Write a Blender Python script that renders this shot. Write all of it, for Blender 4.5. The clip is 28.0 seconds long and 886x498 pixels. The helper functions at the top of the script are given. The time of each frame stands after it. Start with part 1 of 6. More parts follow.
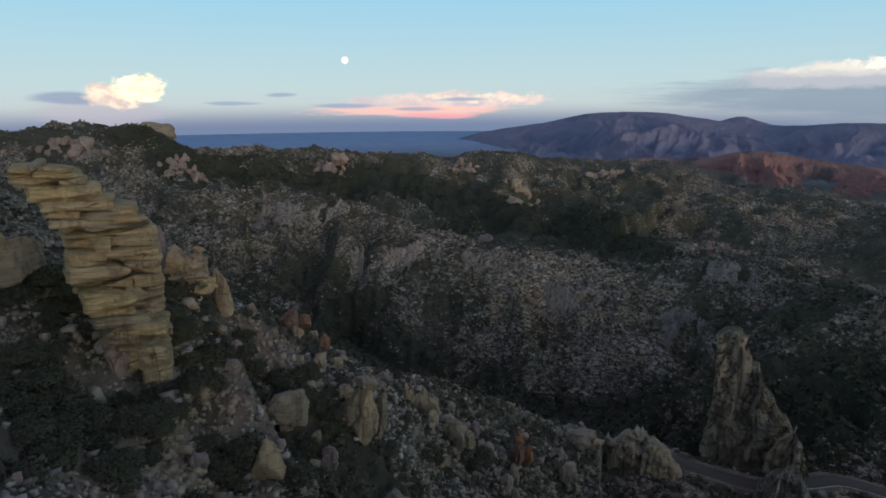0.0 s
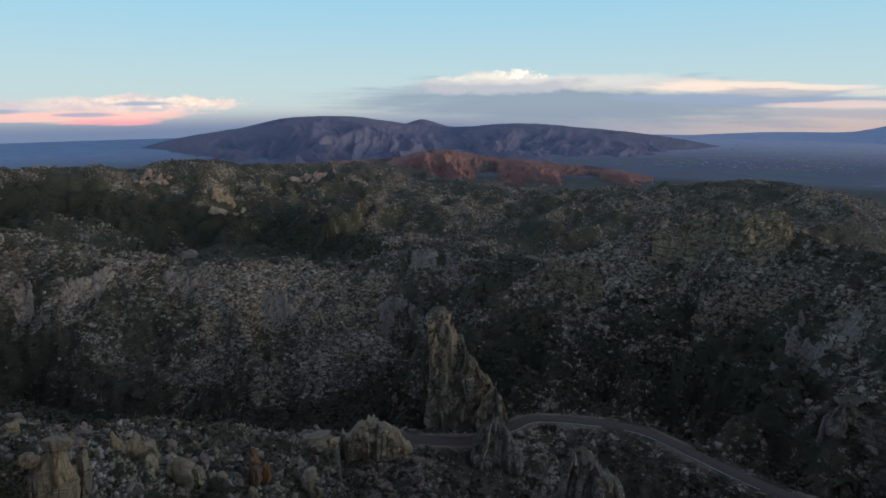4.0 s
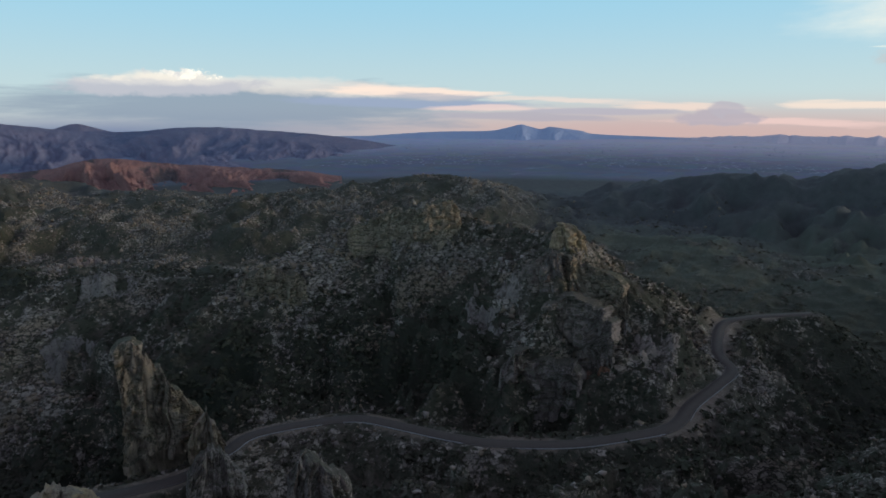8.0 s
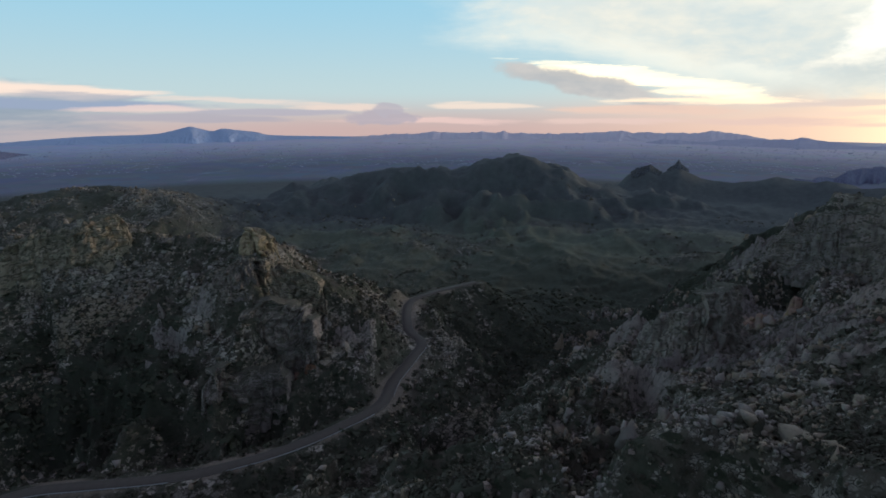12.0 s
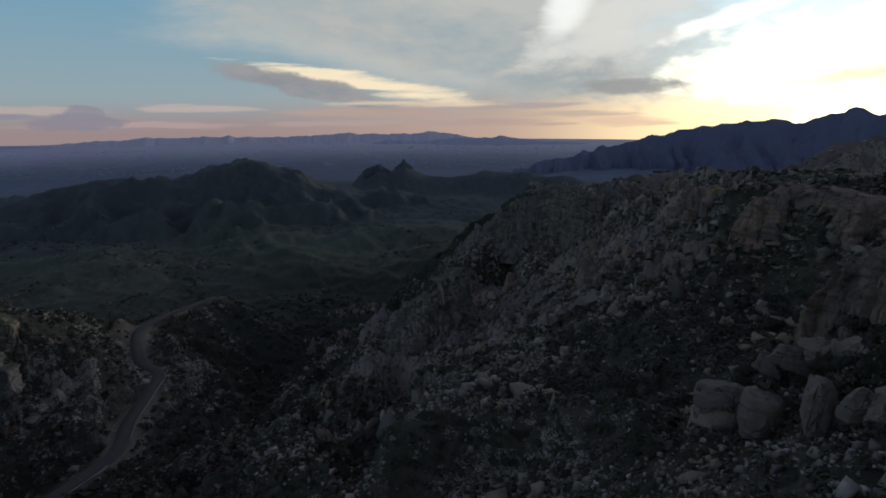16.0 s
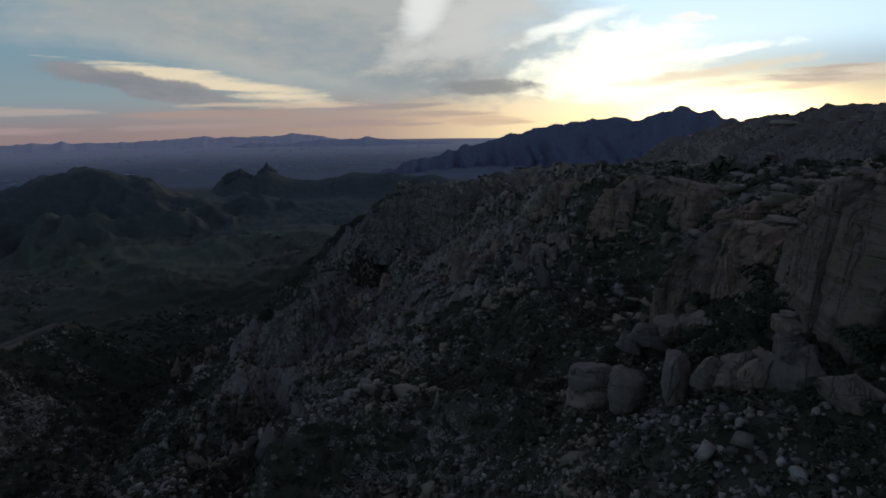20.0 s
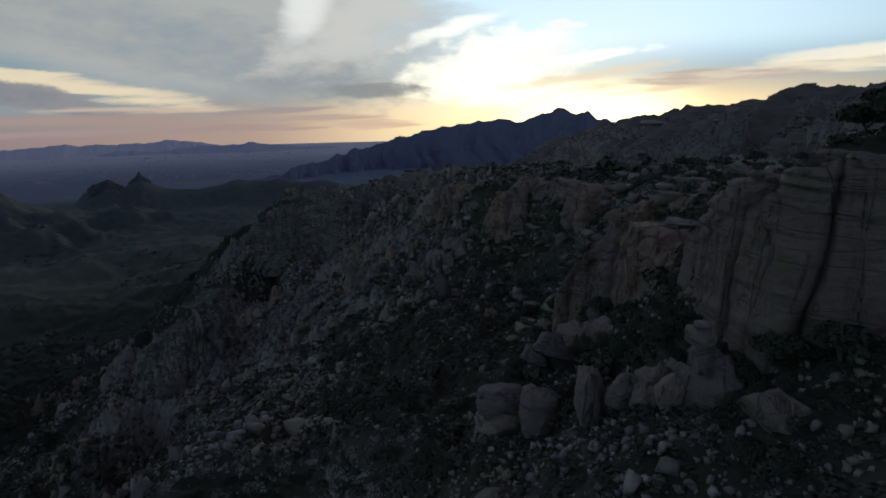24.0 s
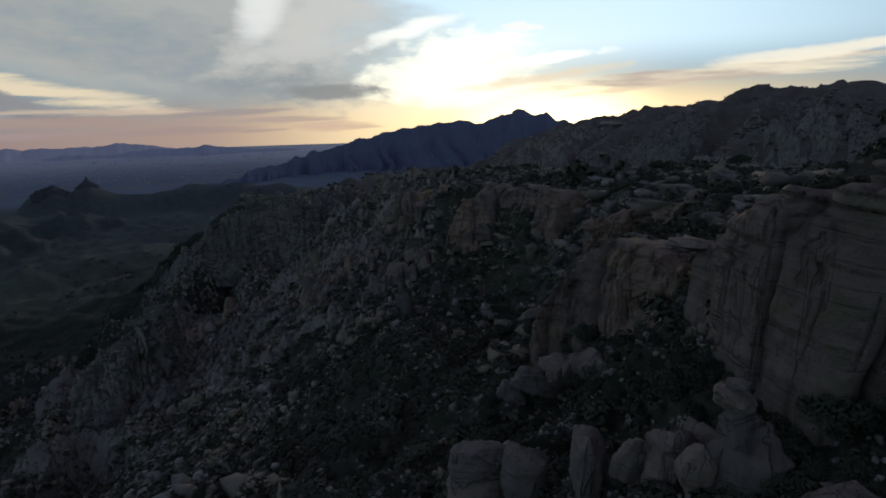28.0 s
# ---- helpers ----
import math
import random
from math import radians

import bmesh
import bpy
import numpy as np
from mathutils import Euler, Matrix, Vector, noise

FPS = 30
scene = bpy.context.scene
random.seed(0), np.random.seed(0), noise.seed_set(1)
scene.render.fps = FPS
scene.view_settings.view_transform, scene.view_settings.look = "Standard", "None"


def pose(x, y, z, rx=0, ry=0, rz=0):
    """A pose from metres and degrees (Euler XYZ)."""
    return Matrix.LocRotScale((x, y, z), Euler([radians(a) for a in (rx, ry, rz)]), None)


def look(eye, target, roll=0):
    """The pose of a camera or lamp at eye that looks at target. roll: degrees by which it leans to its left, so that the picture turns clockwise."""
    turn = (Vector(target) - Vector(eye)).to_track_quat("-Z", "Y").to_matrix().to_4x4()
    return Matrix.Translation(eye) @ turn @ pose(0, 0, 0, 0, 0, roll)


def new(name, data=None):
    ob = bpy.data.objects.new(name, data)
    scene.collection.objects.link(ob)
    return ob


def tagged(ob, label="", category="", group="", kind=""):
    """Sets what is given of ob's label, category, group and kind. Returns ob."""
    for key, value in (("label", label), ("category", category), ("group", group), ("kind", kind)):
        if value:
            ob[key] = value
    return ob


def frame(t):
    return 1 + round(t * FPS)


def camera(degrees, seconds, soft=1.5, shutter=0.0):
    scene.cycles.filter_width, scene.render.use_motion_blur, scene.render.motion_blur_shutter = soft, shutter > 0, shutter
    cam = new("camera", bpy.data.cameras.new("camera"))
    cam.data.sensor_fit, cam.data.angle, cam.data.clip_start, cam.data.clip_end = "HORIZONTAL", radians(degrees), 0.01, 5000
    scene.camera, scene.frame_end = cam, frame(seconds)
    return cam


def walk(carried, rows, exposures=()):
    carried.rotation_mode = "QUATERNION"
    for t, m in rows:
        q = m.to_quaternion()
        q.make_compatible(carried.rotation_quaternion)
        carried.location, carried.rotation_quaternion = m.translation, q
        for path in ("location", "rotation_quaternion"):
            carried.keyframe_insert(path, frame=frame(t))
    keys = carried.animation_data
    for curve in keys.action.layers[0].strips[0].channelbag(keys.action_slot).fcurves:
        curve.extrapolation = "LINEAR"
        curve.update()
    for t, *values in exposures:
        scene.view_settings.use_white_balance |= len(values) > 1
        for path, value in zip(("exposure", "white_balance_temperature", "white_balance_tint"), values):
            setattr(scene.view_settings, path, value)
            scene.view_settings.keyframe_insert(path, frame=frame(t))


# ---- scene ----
FOV, EYE_Z = 74.32, 200.0
cam = camera(FOV, 28.0, 1.7)
# seconds, east, north and up from the first stand, heading, tilt, lean
ROWS = [
    (0, 0, -0, -0, -0, -14.24, -0.32),
    (0.5, 0, 0.01, -0, -3.25, -14.21, -0.3),
    (1, 0.01, 0.01, 0, -6.7, -14.2, -0.3),
    (1.5, 0.02, 0.06, -0, -10.53, -14.17, -0.3),
    (2, 0.04, 0.17, -0.02, -14.31, -14.1, -0.3),
    (2.5, 0.05, 0.09, -0, -18.09, -14.1, -0.25),
    (3, 0.04, 0.05, -0, -21.67, -14.06, -0.2),
    (3.5, 0.01, -0.02, 0.01, -25.1, -14.01, -0.29),
    (5.5, -0.19, -0.1, 0.08, -38.67, -13.93, -0.15),
    (6, -0.08, -0.02, 0.09, -42.44, -13.92, -0.12),
    (6.5, 0, -0.01, 0.1, -46.19, -13.9, 0.01),
    (7, 0.04, -0.04, 0.11, -50.05, -13.88, 0),
    (7.5, 0.06, -0.06, 0.12, -54.08, -13.86, 0.05),
    (8, 0.06, -0.1, 0.14, -58.11, -13.83, -0.07),
    (8.5, 0.08, -0.11, 0.14, -62.08, -13.81, -0.12),
    (9, 0.07, -0.09, 0.15, -66.15, -13.81, -0.14),
    (9.5, -0.04, -0.1, 0.13, -70.15, -13.78, -0.16),
    (10, -0.07, -0.13, 0.11, -73.96, -13.76, -0.21),
    (10.5, -0.07, -0.08, 0.11, -77.78, -13.75, -0.08),
    (11, -0.14, -0.02, 0.15, -81.53, -13.75, -0.06),
    (11.5, -0.18, 0.01, 0.16, -85.09, -13.75, -0.09),
    (12, -0.11, 0.06, 0.18, -88.57, -13.78, -0.02),
    (12.5, -0.06, 0.07, 0.19, -92.08, -13.77, 0.01),
    (14.5, -0.15, 0.17, 0.22, -105.29, -13.62, 0.02),
    (15, -0.18, 0.18, 0.25, -108.24, -13.58, 0.01),
    (15.5, -0.16, 0.21, 0.22, -111.22, -13.55, -0.12),
    (16, -0.1, 0.27, 0.24, -114.2, -13.55, -0.12),
    (16.5, -0.05, 0.37, 0.23, -116.51, -13.49, -0.14),
    (17, 0.04, 0.42, 0.22, -117.58, -13.45, -0.22),
    (17.5, 0.12, 0.47, 0.2, -118.28, -13.44, -0.29),
    (18, 0.12, 0.51, 0.24, -118.73, -13.46, -0.34),
    (18.5, 0.14, 0.59, 0.3, -119.75, -13.48, -0.37),
    (19, 0.29, 0.6, 0.3, -121.11, -13.51, -0.43),
    (19.5, 0.63, 0.43, 0.24, -123.1, -13.52, -0.49),
    (20, 1.03, 0.1, 0.16, -127.01, -13.55, -0.55),
    (20.5, 1.56, -0.3, 0.1, -131.79, -13.53, -0.65),
    (21, 2.09, -0.72, 0.11, -134.32, -13.49, -0.7),
    (21.5, 2.67, -1.23, 0.08, -135.31, -13.49, -0.77),
    (23.5, 5.27, -3.84, 0.02, -137.16, -13.41, -0.89),
    (24, 6.05, -4.52, 0.07, -137.6, -13.39, -0.98),
    (24.5, 6.85, -5.28, 0.12, -138.09, -13.39, -1.01),
    (25, 7.69, -6.14, 0.15, -138.46, -13.41, -1.04),
    (25.5, 8.56, -7.11, 0.17, -138.79, -13.41, -1.06),
    (26, 9.51, -8.18, 0.18, -139.23, -13.41, -1.12),
    (26.5, 10.49, -9.31, 0.17, -139.63, -13.4, -1.16),
    (27, 11.44, -10.5, 0.15, -140.13, -13.38, -1.19),
    (27.5, 12.42, -11.66, 0.07, -140.76, -13.34, -1.17),
    (28, 13.41, -12.79, 0.06, -141.39, -13.32, -1.12),
]


def aim(t, x, y, z, yaw, tilt, lean):
    return t, pose(x, y, EYE_Z + z, 90 + tilt, 0, yaw) @ pose(0, 0, 0, 0, 0, lean)


EXPOSURES = [(0, 0.35, 6500, 10), (8, 0.35, 6500, 10), (12, 0.33, 6500, 10), (13.5, 0.05, 6400, 10), (15, -0.25, 6250, 11), (17, -0.74, 6100, 12), (20, -0.8, 6050, 12), (28, -0.79, 6050, 12)]
walk(cam, [aim(*r) for r in ROWS], EXPOSURES)

# ---- light ----
SUN_AZ, SUN_EL = 152.0, 2.5
lamp = bpy.data.lights.new("sun", "SUN")
lamp.energy, lamp.angle, lamp.color = 0.95, radians(12), (1.0, 0.72, 0.48)
sun = new("sun", lamp)
sun_from = Vector((math.sin(radians(SUN_AZ)) * math.cos(radians(SUN_EL)), math.cos(radians(SUN_AZ)) * math.cos(radians(SUN_EL)), math.sin(radians(SUN_EL))))
sun.matrix_world = look(sun_from * 50 + Vector((0, 0, 400)), Vector((0, 0, 400)))

world = bpy.data.worlds.new("dusk_sky")
scene.world = world
world.use_nodes = True


class Net:
    """Short hands for shader nodes."""

    def __init__(self, tree):
        self.tree = tree
        tree.nodes.clear()

    def put(self, kind, **values):
        node = self.tree.nodes.new(kind)
        for key, value in values.items():
            setattr(node, key, value)
        return node

    def wire(self, value, socket):
        if hasattr(value, "is_output"):
            self.tree.links.new(value, socket)
        elif value is not None:
            socket.default_value = value

    def m(self, op, a, b=None, c=None, clamp=False):
        node = self.put("ShaderNodeMath", operation=op, use_clamp=clamp)
        for i, v in enumerate((a, b, c)):
            self.wire(v, node.inputs[i])
        return node.outputs[0]

    def ramp(self, value, lo, hi, to0=0.0, to1=1.0):
        node = self.put("ShaderNodeMapRange", interpolation_type="SMOOTHSTEP")
        for i, v in enumerate((value, lo, hi, to0, to1)):
            self.wire(v, node.inputs[i])
        return node.outputs[0]

    def mix(self, k, a, b, blend="MIX"):
        node = self.put("ShaderNodeMix", data_type="RGBA", blend_type=blend)
        self.wire(k, node.inputs[0])
        self.wire(a if hasattr(a, "is_output") else (*a, 1), node.inputs[6])
        self.wire(b if hasattr(b, "is_output") else (*b, 1), node.inputs[7])
        return node.outputs[2]

    def noise(self, vec, scale, detail=4.0, rough=0.55, warp=0.0):
        node = self.put("ShaderNodeTexNoise")
        self.wire(vec, node.inputs["Vector"])
        node.inputs["Scale"].default_value, node.inputs["Detail"].default_value = scale, detail
        node.inputs["Roughness"].default_value, node.inputs["Distortion"].default_value = rough, warp
        return node.outputs[0]

    def cells(self, vec, scale, feature="F1", out=0):
        node = self.put("ShaderNodeTexVoronoi", feature=feature)
        self.wire(vec, node.inputs["Vector"])
        node.inputs["Scale"].default_value = scale
        return node.outputs[out]

    def vec(self, x, y, z):
        node = self.put("ShaderNodeCombineXYZ")
        for i, v in enumerate((x, y, z)):
            self.wire(v, node.inputs[i])
        return node.outputs[0]


def build_sky():
    n = Net(world.node_tree)
    way = n.put("ShaderNodeTexCoord").outputs["Generated"]
    sky = n.put("ShaderNodeTexSky", sky_type="NISHITA", sun_disc=False)
    sky.sun_elevation, sky.sun_rotation = radians(SUN_EL), radians(SUN_AZ)
    sky.altitude, sky.air_density, sky.dust_density, sky.ozone_density = 2000, 1.0, 1.5, 2.0
    turn = n.put("ShaderNodeVectorRotate", rotation_type="Z_AXIS")
    n.wire(way, turn.inputs[0])
    turn.inputs["Angle"].default_value = radians(70)
    sep = n.put("ShaderNodeSeparateXYZ")
    n.wire(turn.outputs[0], sep.inputs[0])
    az = n.m("ADD", n.m("MULTIPLY", n.m("ARCTAN2", sep.outputs[0], sep.outputs[1]), 57.2958), 70.0)
    el = n.m("ADD", n.m("MULTIPLY", n.m("ARCSINE", sep.outputs[2]), 57.2958), 2.6)   # above the far skyline
    # clear air: blue above, paler and rosier towards the skyline, golden round the sunset
    off = n.m("ABSOLUTE", n.m("SUBTRACT", az, SUN_AZ))
    clear = n.mix(n.ramp(el, 1.0, 14.0), (4.0, 5.0, 5.2), (2.4, 4.6, 5.9))
    clear = n.mix(n.ramp(el, 15.0, 42.0), clear, (1.30, 1.44, 2.22))
    rose = n.m("MULTIPLY", n.ramp(el, 4.0, 0.2), n.ramp(az, 20.0, 80.0, 0.35, 1.0))
    clear = n.mix(rose, clear, (4.4, 3.25, 3.2))
    east = n.m("MULTIPLY", n.ramp(az, 66.0, 24.0), n.ramp(el, 2.6, 0.2))
    clear = n.mix(east, clear, (1.25, 1.75, 2.9))
    clear = n.mix(n.m("MULTIPLY", n.ramp(off, 62.0, 18.0), n.ramp(el, 6.5, 0.4)), clear, (7.6, 5.4, 4.1))
    clear = n.mix(n.m("MULTIPLY", n.ramp(off, 34.0, 4.0), n.ramp(el, 7.0, 0.8)), clear, (22.0, 17.5, 9.0))
    clear = n.mix(n.m("MULTIPLY", n.ramp(off, 11.0, 1.0), n.ramp(el, 6.0, 1.0)), clear, (45.0, 38.0, 20.0))
    bright = n.m("MULTIPLY", n.ramp(off, 52.0, 6.0), n.m("MULTIPLY", n.ramp(el, 4.0, 9.0), n.ramp(el, 34.0, 16.0)))
    clear = n.mix(bright, clear, (11.5, 14.6, 15.6))
    dazzle = n.m("MULTIPLY", n.ramp(n.m("ABSOLUTE", n.m("SUBTRACT", az, 144.0)), 20.0, 2.0), n.m("MULTIPLY", n.ramp(el, 13.0, 3.0), n.ramp(el, 0.5, 4.0)))
    clear = n.mix(n.m("MULTIPLY", dazzle, 0.35), clear, (24.0, 22.5, 16.5))
    colour = n.mix(0.12, clear, sky.outputs[0])

    spot = n.vec(n.m("MULTIPLY", az, 0.30), n.m("MULTIPLY", el, 0.62), 3.7)
    spot2 = n.vec(n.m("MULTIPLY", az, 0.30), n.m("MULTIPLY", el, 0.62), 11.9)
    fluff = n.m("SUBTRACT", n.noise(spot, 1.0, 9, 0.60, 0.2), 0.5), n.m("SUBTRACT", n.noise(spot2, 1.0, 9, 0.60, 0.2), 0.5)
    long = n.vec(n.m("MULTIPLY", az, 0.10), n.m("MULTIPLY", el, 0.95), 1.3)
    long2 = n.vec(n.m("MULTIPLY", az, 0.10), n.m("MULTIPLY", el, 0.95), 7.3)
    streak = n.m("SUBTRACT", n.noise(long, 1.0, 9, 0.62, 0.3), 0.5), n.m("SUBTRACT", n.noise(long2, 1.0, 9, 0.62, 0.3), 0.5)
    broad = n.vec(n.m("MULTIPLY", az, 0.055), n.m("MULTIPLY", el, 0.16), 5.1)
    broad2 = n.vec(n.m("MULTIPLY", az, 0.055), n.m("MULTIPLY", el, 0.16), 9.4)
    sheet = n.m("SUBTRACT", n.noise(broad, 1.0, 9, 0.58, 0.4), 0.5), n.m("SUBTRACT", n.noise(broad2, 1.0, 9, 0.58, 0.4), 0.5)

    fine = n.vec(n.m("MULTIPLY", az, 0.85), n.m("MULTIPLY", el, 1.3), 2.2)
    fine2 = n.vec(n.m("MULTIPLY", az, 0.85), n.m("MULTIPLY", el, 1.3), 8.8)
    puff = n.m("SUBTRACT", n.noise(fine, 1.0, 8, 0.62, 0.1), 0.5), n.m("SUBTRACT", n.noise(fine2, 1.0, 8, 0.62, 0.1), 0.5)
    both = tuple(n.m("ADD", a, n.m("MULTIPLY", b, 0.45)) for a, b in zip(sheet, fluff))

    def cloud(below, az0, el0, wide, tall, tone, dense=1.0, kind=fluff, ragged=1.0, tilt=0.0, soft=0.5, other=None):
        """A bank of cloud about a bearing and an angle above the skyline, its edge torn by noise."""
        a = n.m("SUBTRACT", az, az0)
        e = n.m("SUBTRACT", n.m("SUBTRACT", el, el0), n.m("MULTIPLY", a, tilt))
        a = n.m("ADD", n.m("DIVIDE", a, wide), n.m("MULTIPLY", kind[0], 2.2 * ragged))
        e = n.m("ADD", n.m("DIVIDE", e, tall), n.m("MULTIPLY", kind[1], 2.8 * ragged))
        d = n.m("ADD", n.m("MULTIPLY", a, a), n.m("MULTIPLY", e, e))
        if other:
            tone = n.mix(n.ramp(kind[0], -0.16, 0.16), tone, other)
        return n.mix(n.ramp(d, 1.0, 1.0 - soft, 0.0, dense), below, tone)

    # east: a sunlit cumulus with its grey veil, rose bands
    colour = cloud(colour, -29.5, 1.9, 6.0, 1.6, (3.6, 3.4, 3.9), 0.7, streak, 0.6, -0.02, 0.9)
    colour = cloud(colour, -31.5, 3.0, 3.6, 0.6, (2.0, 2.5, 3.5), 0.8, streak, 0.5, -0.02, 0.7)
    colour = cloud(colour, -28.2, 3.2, 3.0, 1.1, (8.0, 6.8, 5.2), 1.0, puff, 0.55, 0.0, 0.6, (5.4, 4.3, 3.9))
    colour = cloud(colour, -26.6, 3.8, 2.2, 1.3, (9.5, 8.8, 6.2), 1.0, puff, 0.5, 0.0, 0.4, (7.2, 6.0, 4.4))
    colour = cloud(colour, 0.5, 2.6, 11.0, 1.0, (7.4, 5.4, 4.6), 0.85, fluff, 0.9, 0.0, 0.9, (4.6, 3.9, 4.2))
    colour = cloud(colour, 2.5, 2.9, 7.0, 0.55, (7.6, 6.6, 5.2), 0.8, puff, 1.2, 0.0, 0.9, (5.0, 4.2, 4.2))
    colour = cloud(colour, -3.0, 1.7, 12.0, 0.7, (7.0, 4.2, 3.7), 0.85, streak, 0.9, 0.0, 0.8)
    colour = cloud(colour, 0.0, 1.2, 4.5, 0.35, (6.6, 3.0, 3.2), 0.8, streak, 0.8, 0.0, 0.8)
    for az0, el0, wide in ((-9.2, 2.2, 4.2), (-19.2, 2.5, 2.6), (-15.3, 3.1, 1.9), (2.0, 2.7, 3.0), (-2.0, 1.85, 2.6)):
        colour = cloud(colour, az0, el0, wide, 0.26, (2.1, 2.7, 3.8), 0.75, streak, 0.9, 0.0, 0.9)
    # south-east: an anvil with its grey base, a cream veil and a long blue bank
    colour = cloud(colour, 40.0, 2.6, 26.0, 2.6, (1.75, 2.25, 2.9), 0.85, streak, 0.5, -0.01, 0.9)
    colour = cloud(colour, 46.0, 4.2, 17.0, 1.0, (5.6, 5.2, 4.8), 0.7, both, 1.0, -0.03, 1.0)
    colour = cloud(colour, 33.5, 4.2, 9.0, 1.0, (3.6, 3.7, 4.1), 0.9, fluff, 0.7, 0.0, 0.7)
    colour = cloud(colour, 34.0, 4.7, 7.0, 0.8, (5.6, 5.4, 5.0), 0.7, both, 1.0, 0.02, 1.0)
    colour = cloud(colour, 33.0, 5.0, 4.5, 0.45, (6.4, 6.0, 5.2), 0.7, fluff, 1.2, 0.02, 1.0)
    colour = cloud(colour, 35.0, 5.3, 2.8, 0.5, (8.4, 7.8, 6.6), 0.85, puff, 1.5, 0.0, 0.8, (4.2, 4.3, 4.5))
    colour = cloud(colour, 56.0, 3.7, 9.0, 0.6, (7.0, 5.6, 4.7), 0.85, streak, 0.9, -0.03, 0.9)
    colour = cloud(colour, 55.0, 2.75, 15.0, 0.5, (2.2, 2.7, 3.7), 0.9, streak, 0.6, -0.025, 0.8)
    colour = cloud(colour, 72.0, 2.0, 9.0, 0.35, (3.0, 2.9, 3.5), 0.7, streak, 0.7, 0.0, 0.8)
    for az0, el0, wide, tone in ((62.0, 2.3, 8.0, (6.0, 4.6, 4.2)), (70.0, 3.1, 9.0, (5.8, 4.9, 4.4)), (66.0, 1.5, 12.0, (2.9, 2.8, 3.3)), (78.0, 2.5, 6.0, (6.2, 4.9, 4.2)), (88.0, 1.2, 9.0, (5.8, 4.2, 3.9)), (92.0, 2.6, 7.0, (6.6, 5.4, 4.5)), (58.0, 3.3, 6.0, (2.6, 2.9, 3.5))):
        colour = cloud(colour, az0, el0, wide, 0.4, tone, 0.75, streak, 1.1, -0.015, 0.9)
    colour = cloud(colour, 83.0, 1.5, 4.2, 0.7, (3.2, 2.9, 3.3), 0.85, fluff, 0.7, 0.0, 0.6)
    colour = cloud(colour, 83.3, 2.2, 1.6, 0.7, (3.3, 3.1, 3.5), 0.8, fluff, 0.7, 0.0, 0.5)
    # west: a wide grey sheet with bright rims in front of the sunset
    colour = cloud(colour, 116.0, 9.6, 30.0, 7.0, (6.3, 6.3, 5.6), 0.97, sheet, 0.4, -0.06, 0.8)
    colour = cloud(colour, 142.5, 5.8, 9.0, 3.4, (21.0, 19.6, 14.5), 0.85, both, 1.0, 0.12, 1.0)
    colour = cloud(colour, 106.0, 4.9, 12.0, 1.0, (13.0, 10.6, 6.8), 0.85, streak, 1.0, -0.12, 0.9)
    colour = cloud(colour, 113.0, 9.2, 25.0, 4.0, (4.0, 4.8, 5.0), 0.85, both, 0.7, -0.12, 0.9, (6.0, 5.9, 5.2))
    colour = cloud(colour, 129.0, 9.5, 9.0, 4.0, (9.6, 9.3, 8.2), 0.75, both, 1.0, 0.1, 1.0)
    colour = cloud(colour, 125.5, 4.9, 11.5, 2.6, (4.3, 4.7, 4.6), 0.9, both, 0.95, -0.04, 0.9, (8.0, 7.6, 6.5))
    colour = cloud(colour, 131.0, 4.4, 6.0, 1.0, (4.0, 4.0, 3.7), 0.85, both, 0.8, 0.06, 0.7)
    colour = cloud(colour, 125.6, 11.6, 2.8, 2.4, (13.0, 12.9, 11.6), 0.7, sheet, 0.8, 0.35, 1.0)
    colour = cloud(colour, 138.5, 9.6, 5.0, 1.0, (17.0, 16.6, 14.0), 0.75, both, 1.0, 0.25, 1.0)
    colour = cloud(colour, 147.5, 7.6, 2.4, 1.2, (15.0, 14.6, 12.5), 0.6, fluff, 1.0, 0.4, 1.0)
    colour = cloud(colour, 101.5, 4.2, 9.5, 1.15, (3.3, 3.4, 3.5), 0.95, both, 0.85, -0.19, 0.6, (4.4, 4.2, 4.0))
    colour = cloud(colour, 108.0, 2.2, 11.0, 0.5, (6.0, 4.2, 3.4), 0.7, streak, 0.9, 0.0, 0.9)
    for az0, el0, wide, tone in ((118.0, 1.3, 9.0, (5.4, 4.0, 3.6)), (127.0, 2.0, 7.0, (6.4, 4.9, 4.0)), (112.0, 3.0, 8.0, (9.5, 7.4, 5.2)), (132.0, 1.4, 6.0, (9.0, 6.2, 4.4)), (122.0, 2.9, 6.0, (5.0, 4.2, 3.9)), (104.0, 1.2, 8.0, (5.6, 4.2, 3.8))):
        colour = cloud(colour, az0, el0, wide, 0.42, tone, 0.7, streak, 1.1, 0.01, 0.9)
    for az0, el0, wide, tall, tone in ((150.0, 5.4, 9.0, 0.5, (13.0, 10.5, 7.0)), (158.0, 4.2, 10.0, 0.4, (12.0, 9.0, 6.0)), (145.0, 8.4, 6.0, 0.7, (21.0, 20.0, 16.0)), (152.0, 7.2, 5.0, 0.6, (20.0, 19.0, 15.0))):
        colour = cloud(colour, az0, el0, wide, tall, tone, 0.7, both, 1.3, 0.12, 1.0)
    colour = cloud(colour, 168.0, 5.6, 17.0, 0.9, (14.0, 12.0, 8.2), 0.85, streak, 1.0, 0.07, 0.9, (8.0, 6.4, 5.0))
    colour = cloud(colour, 174.0, 6.9, 9.0, 0.7, (15.0, 13.4, 10.0), 0.8, both, 0.8, 0.08, 0.9)
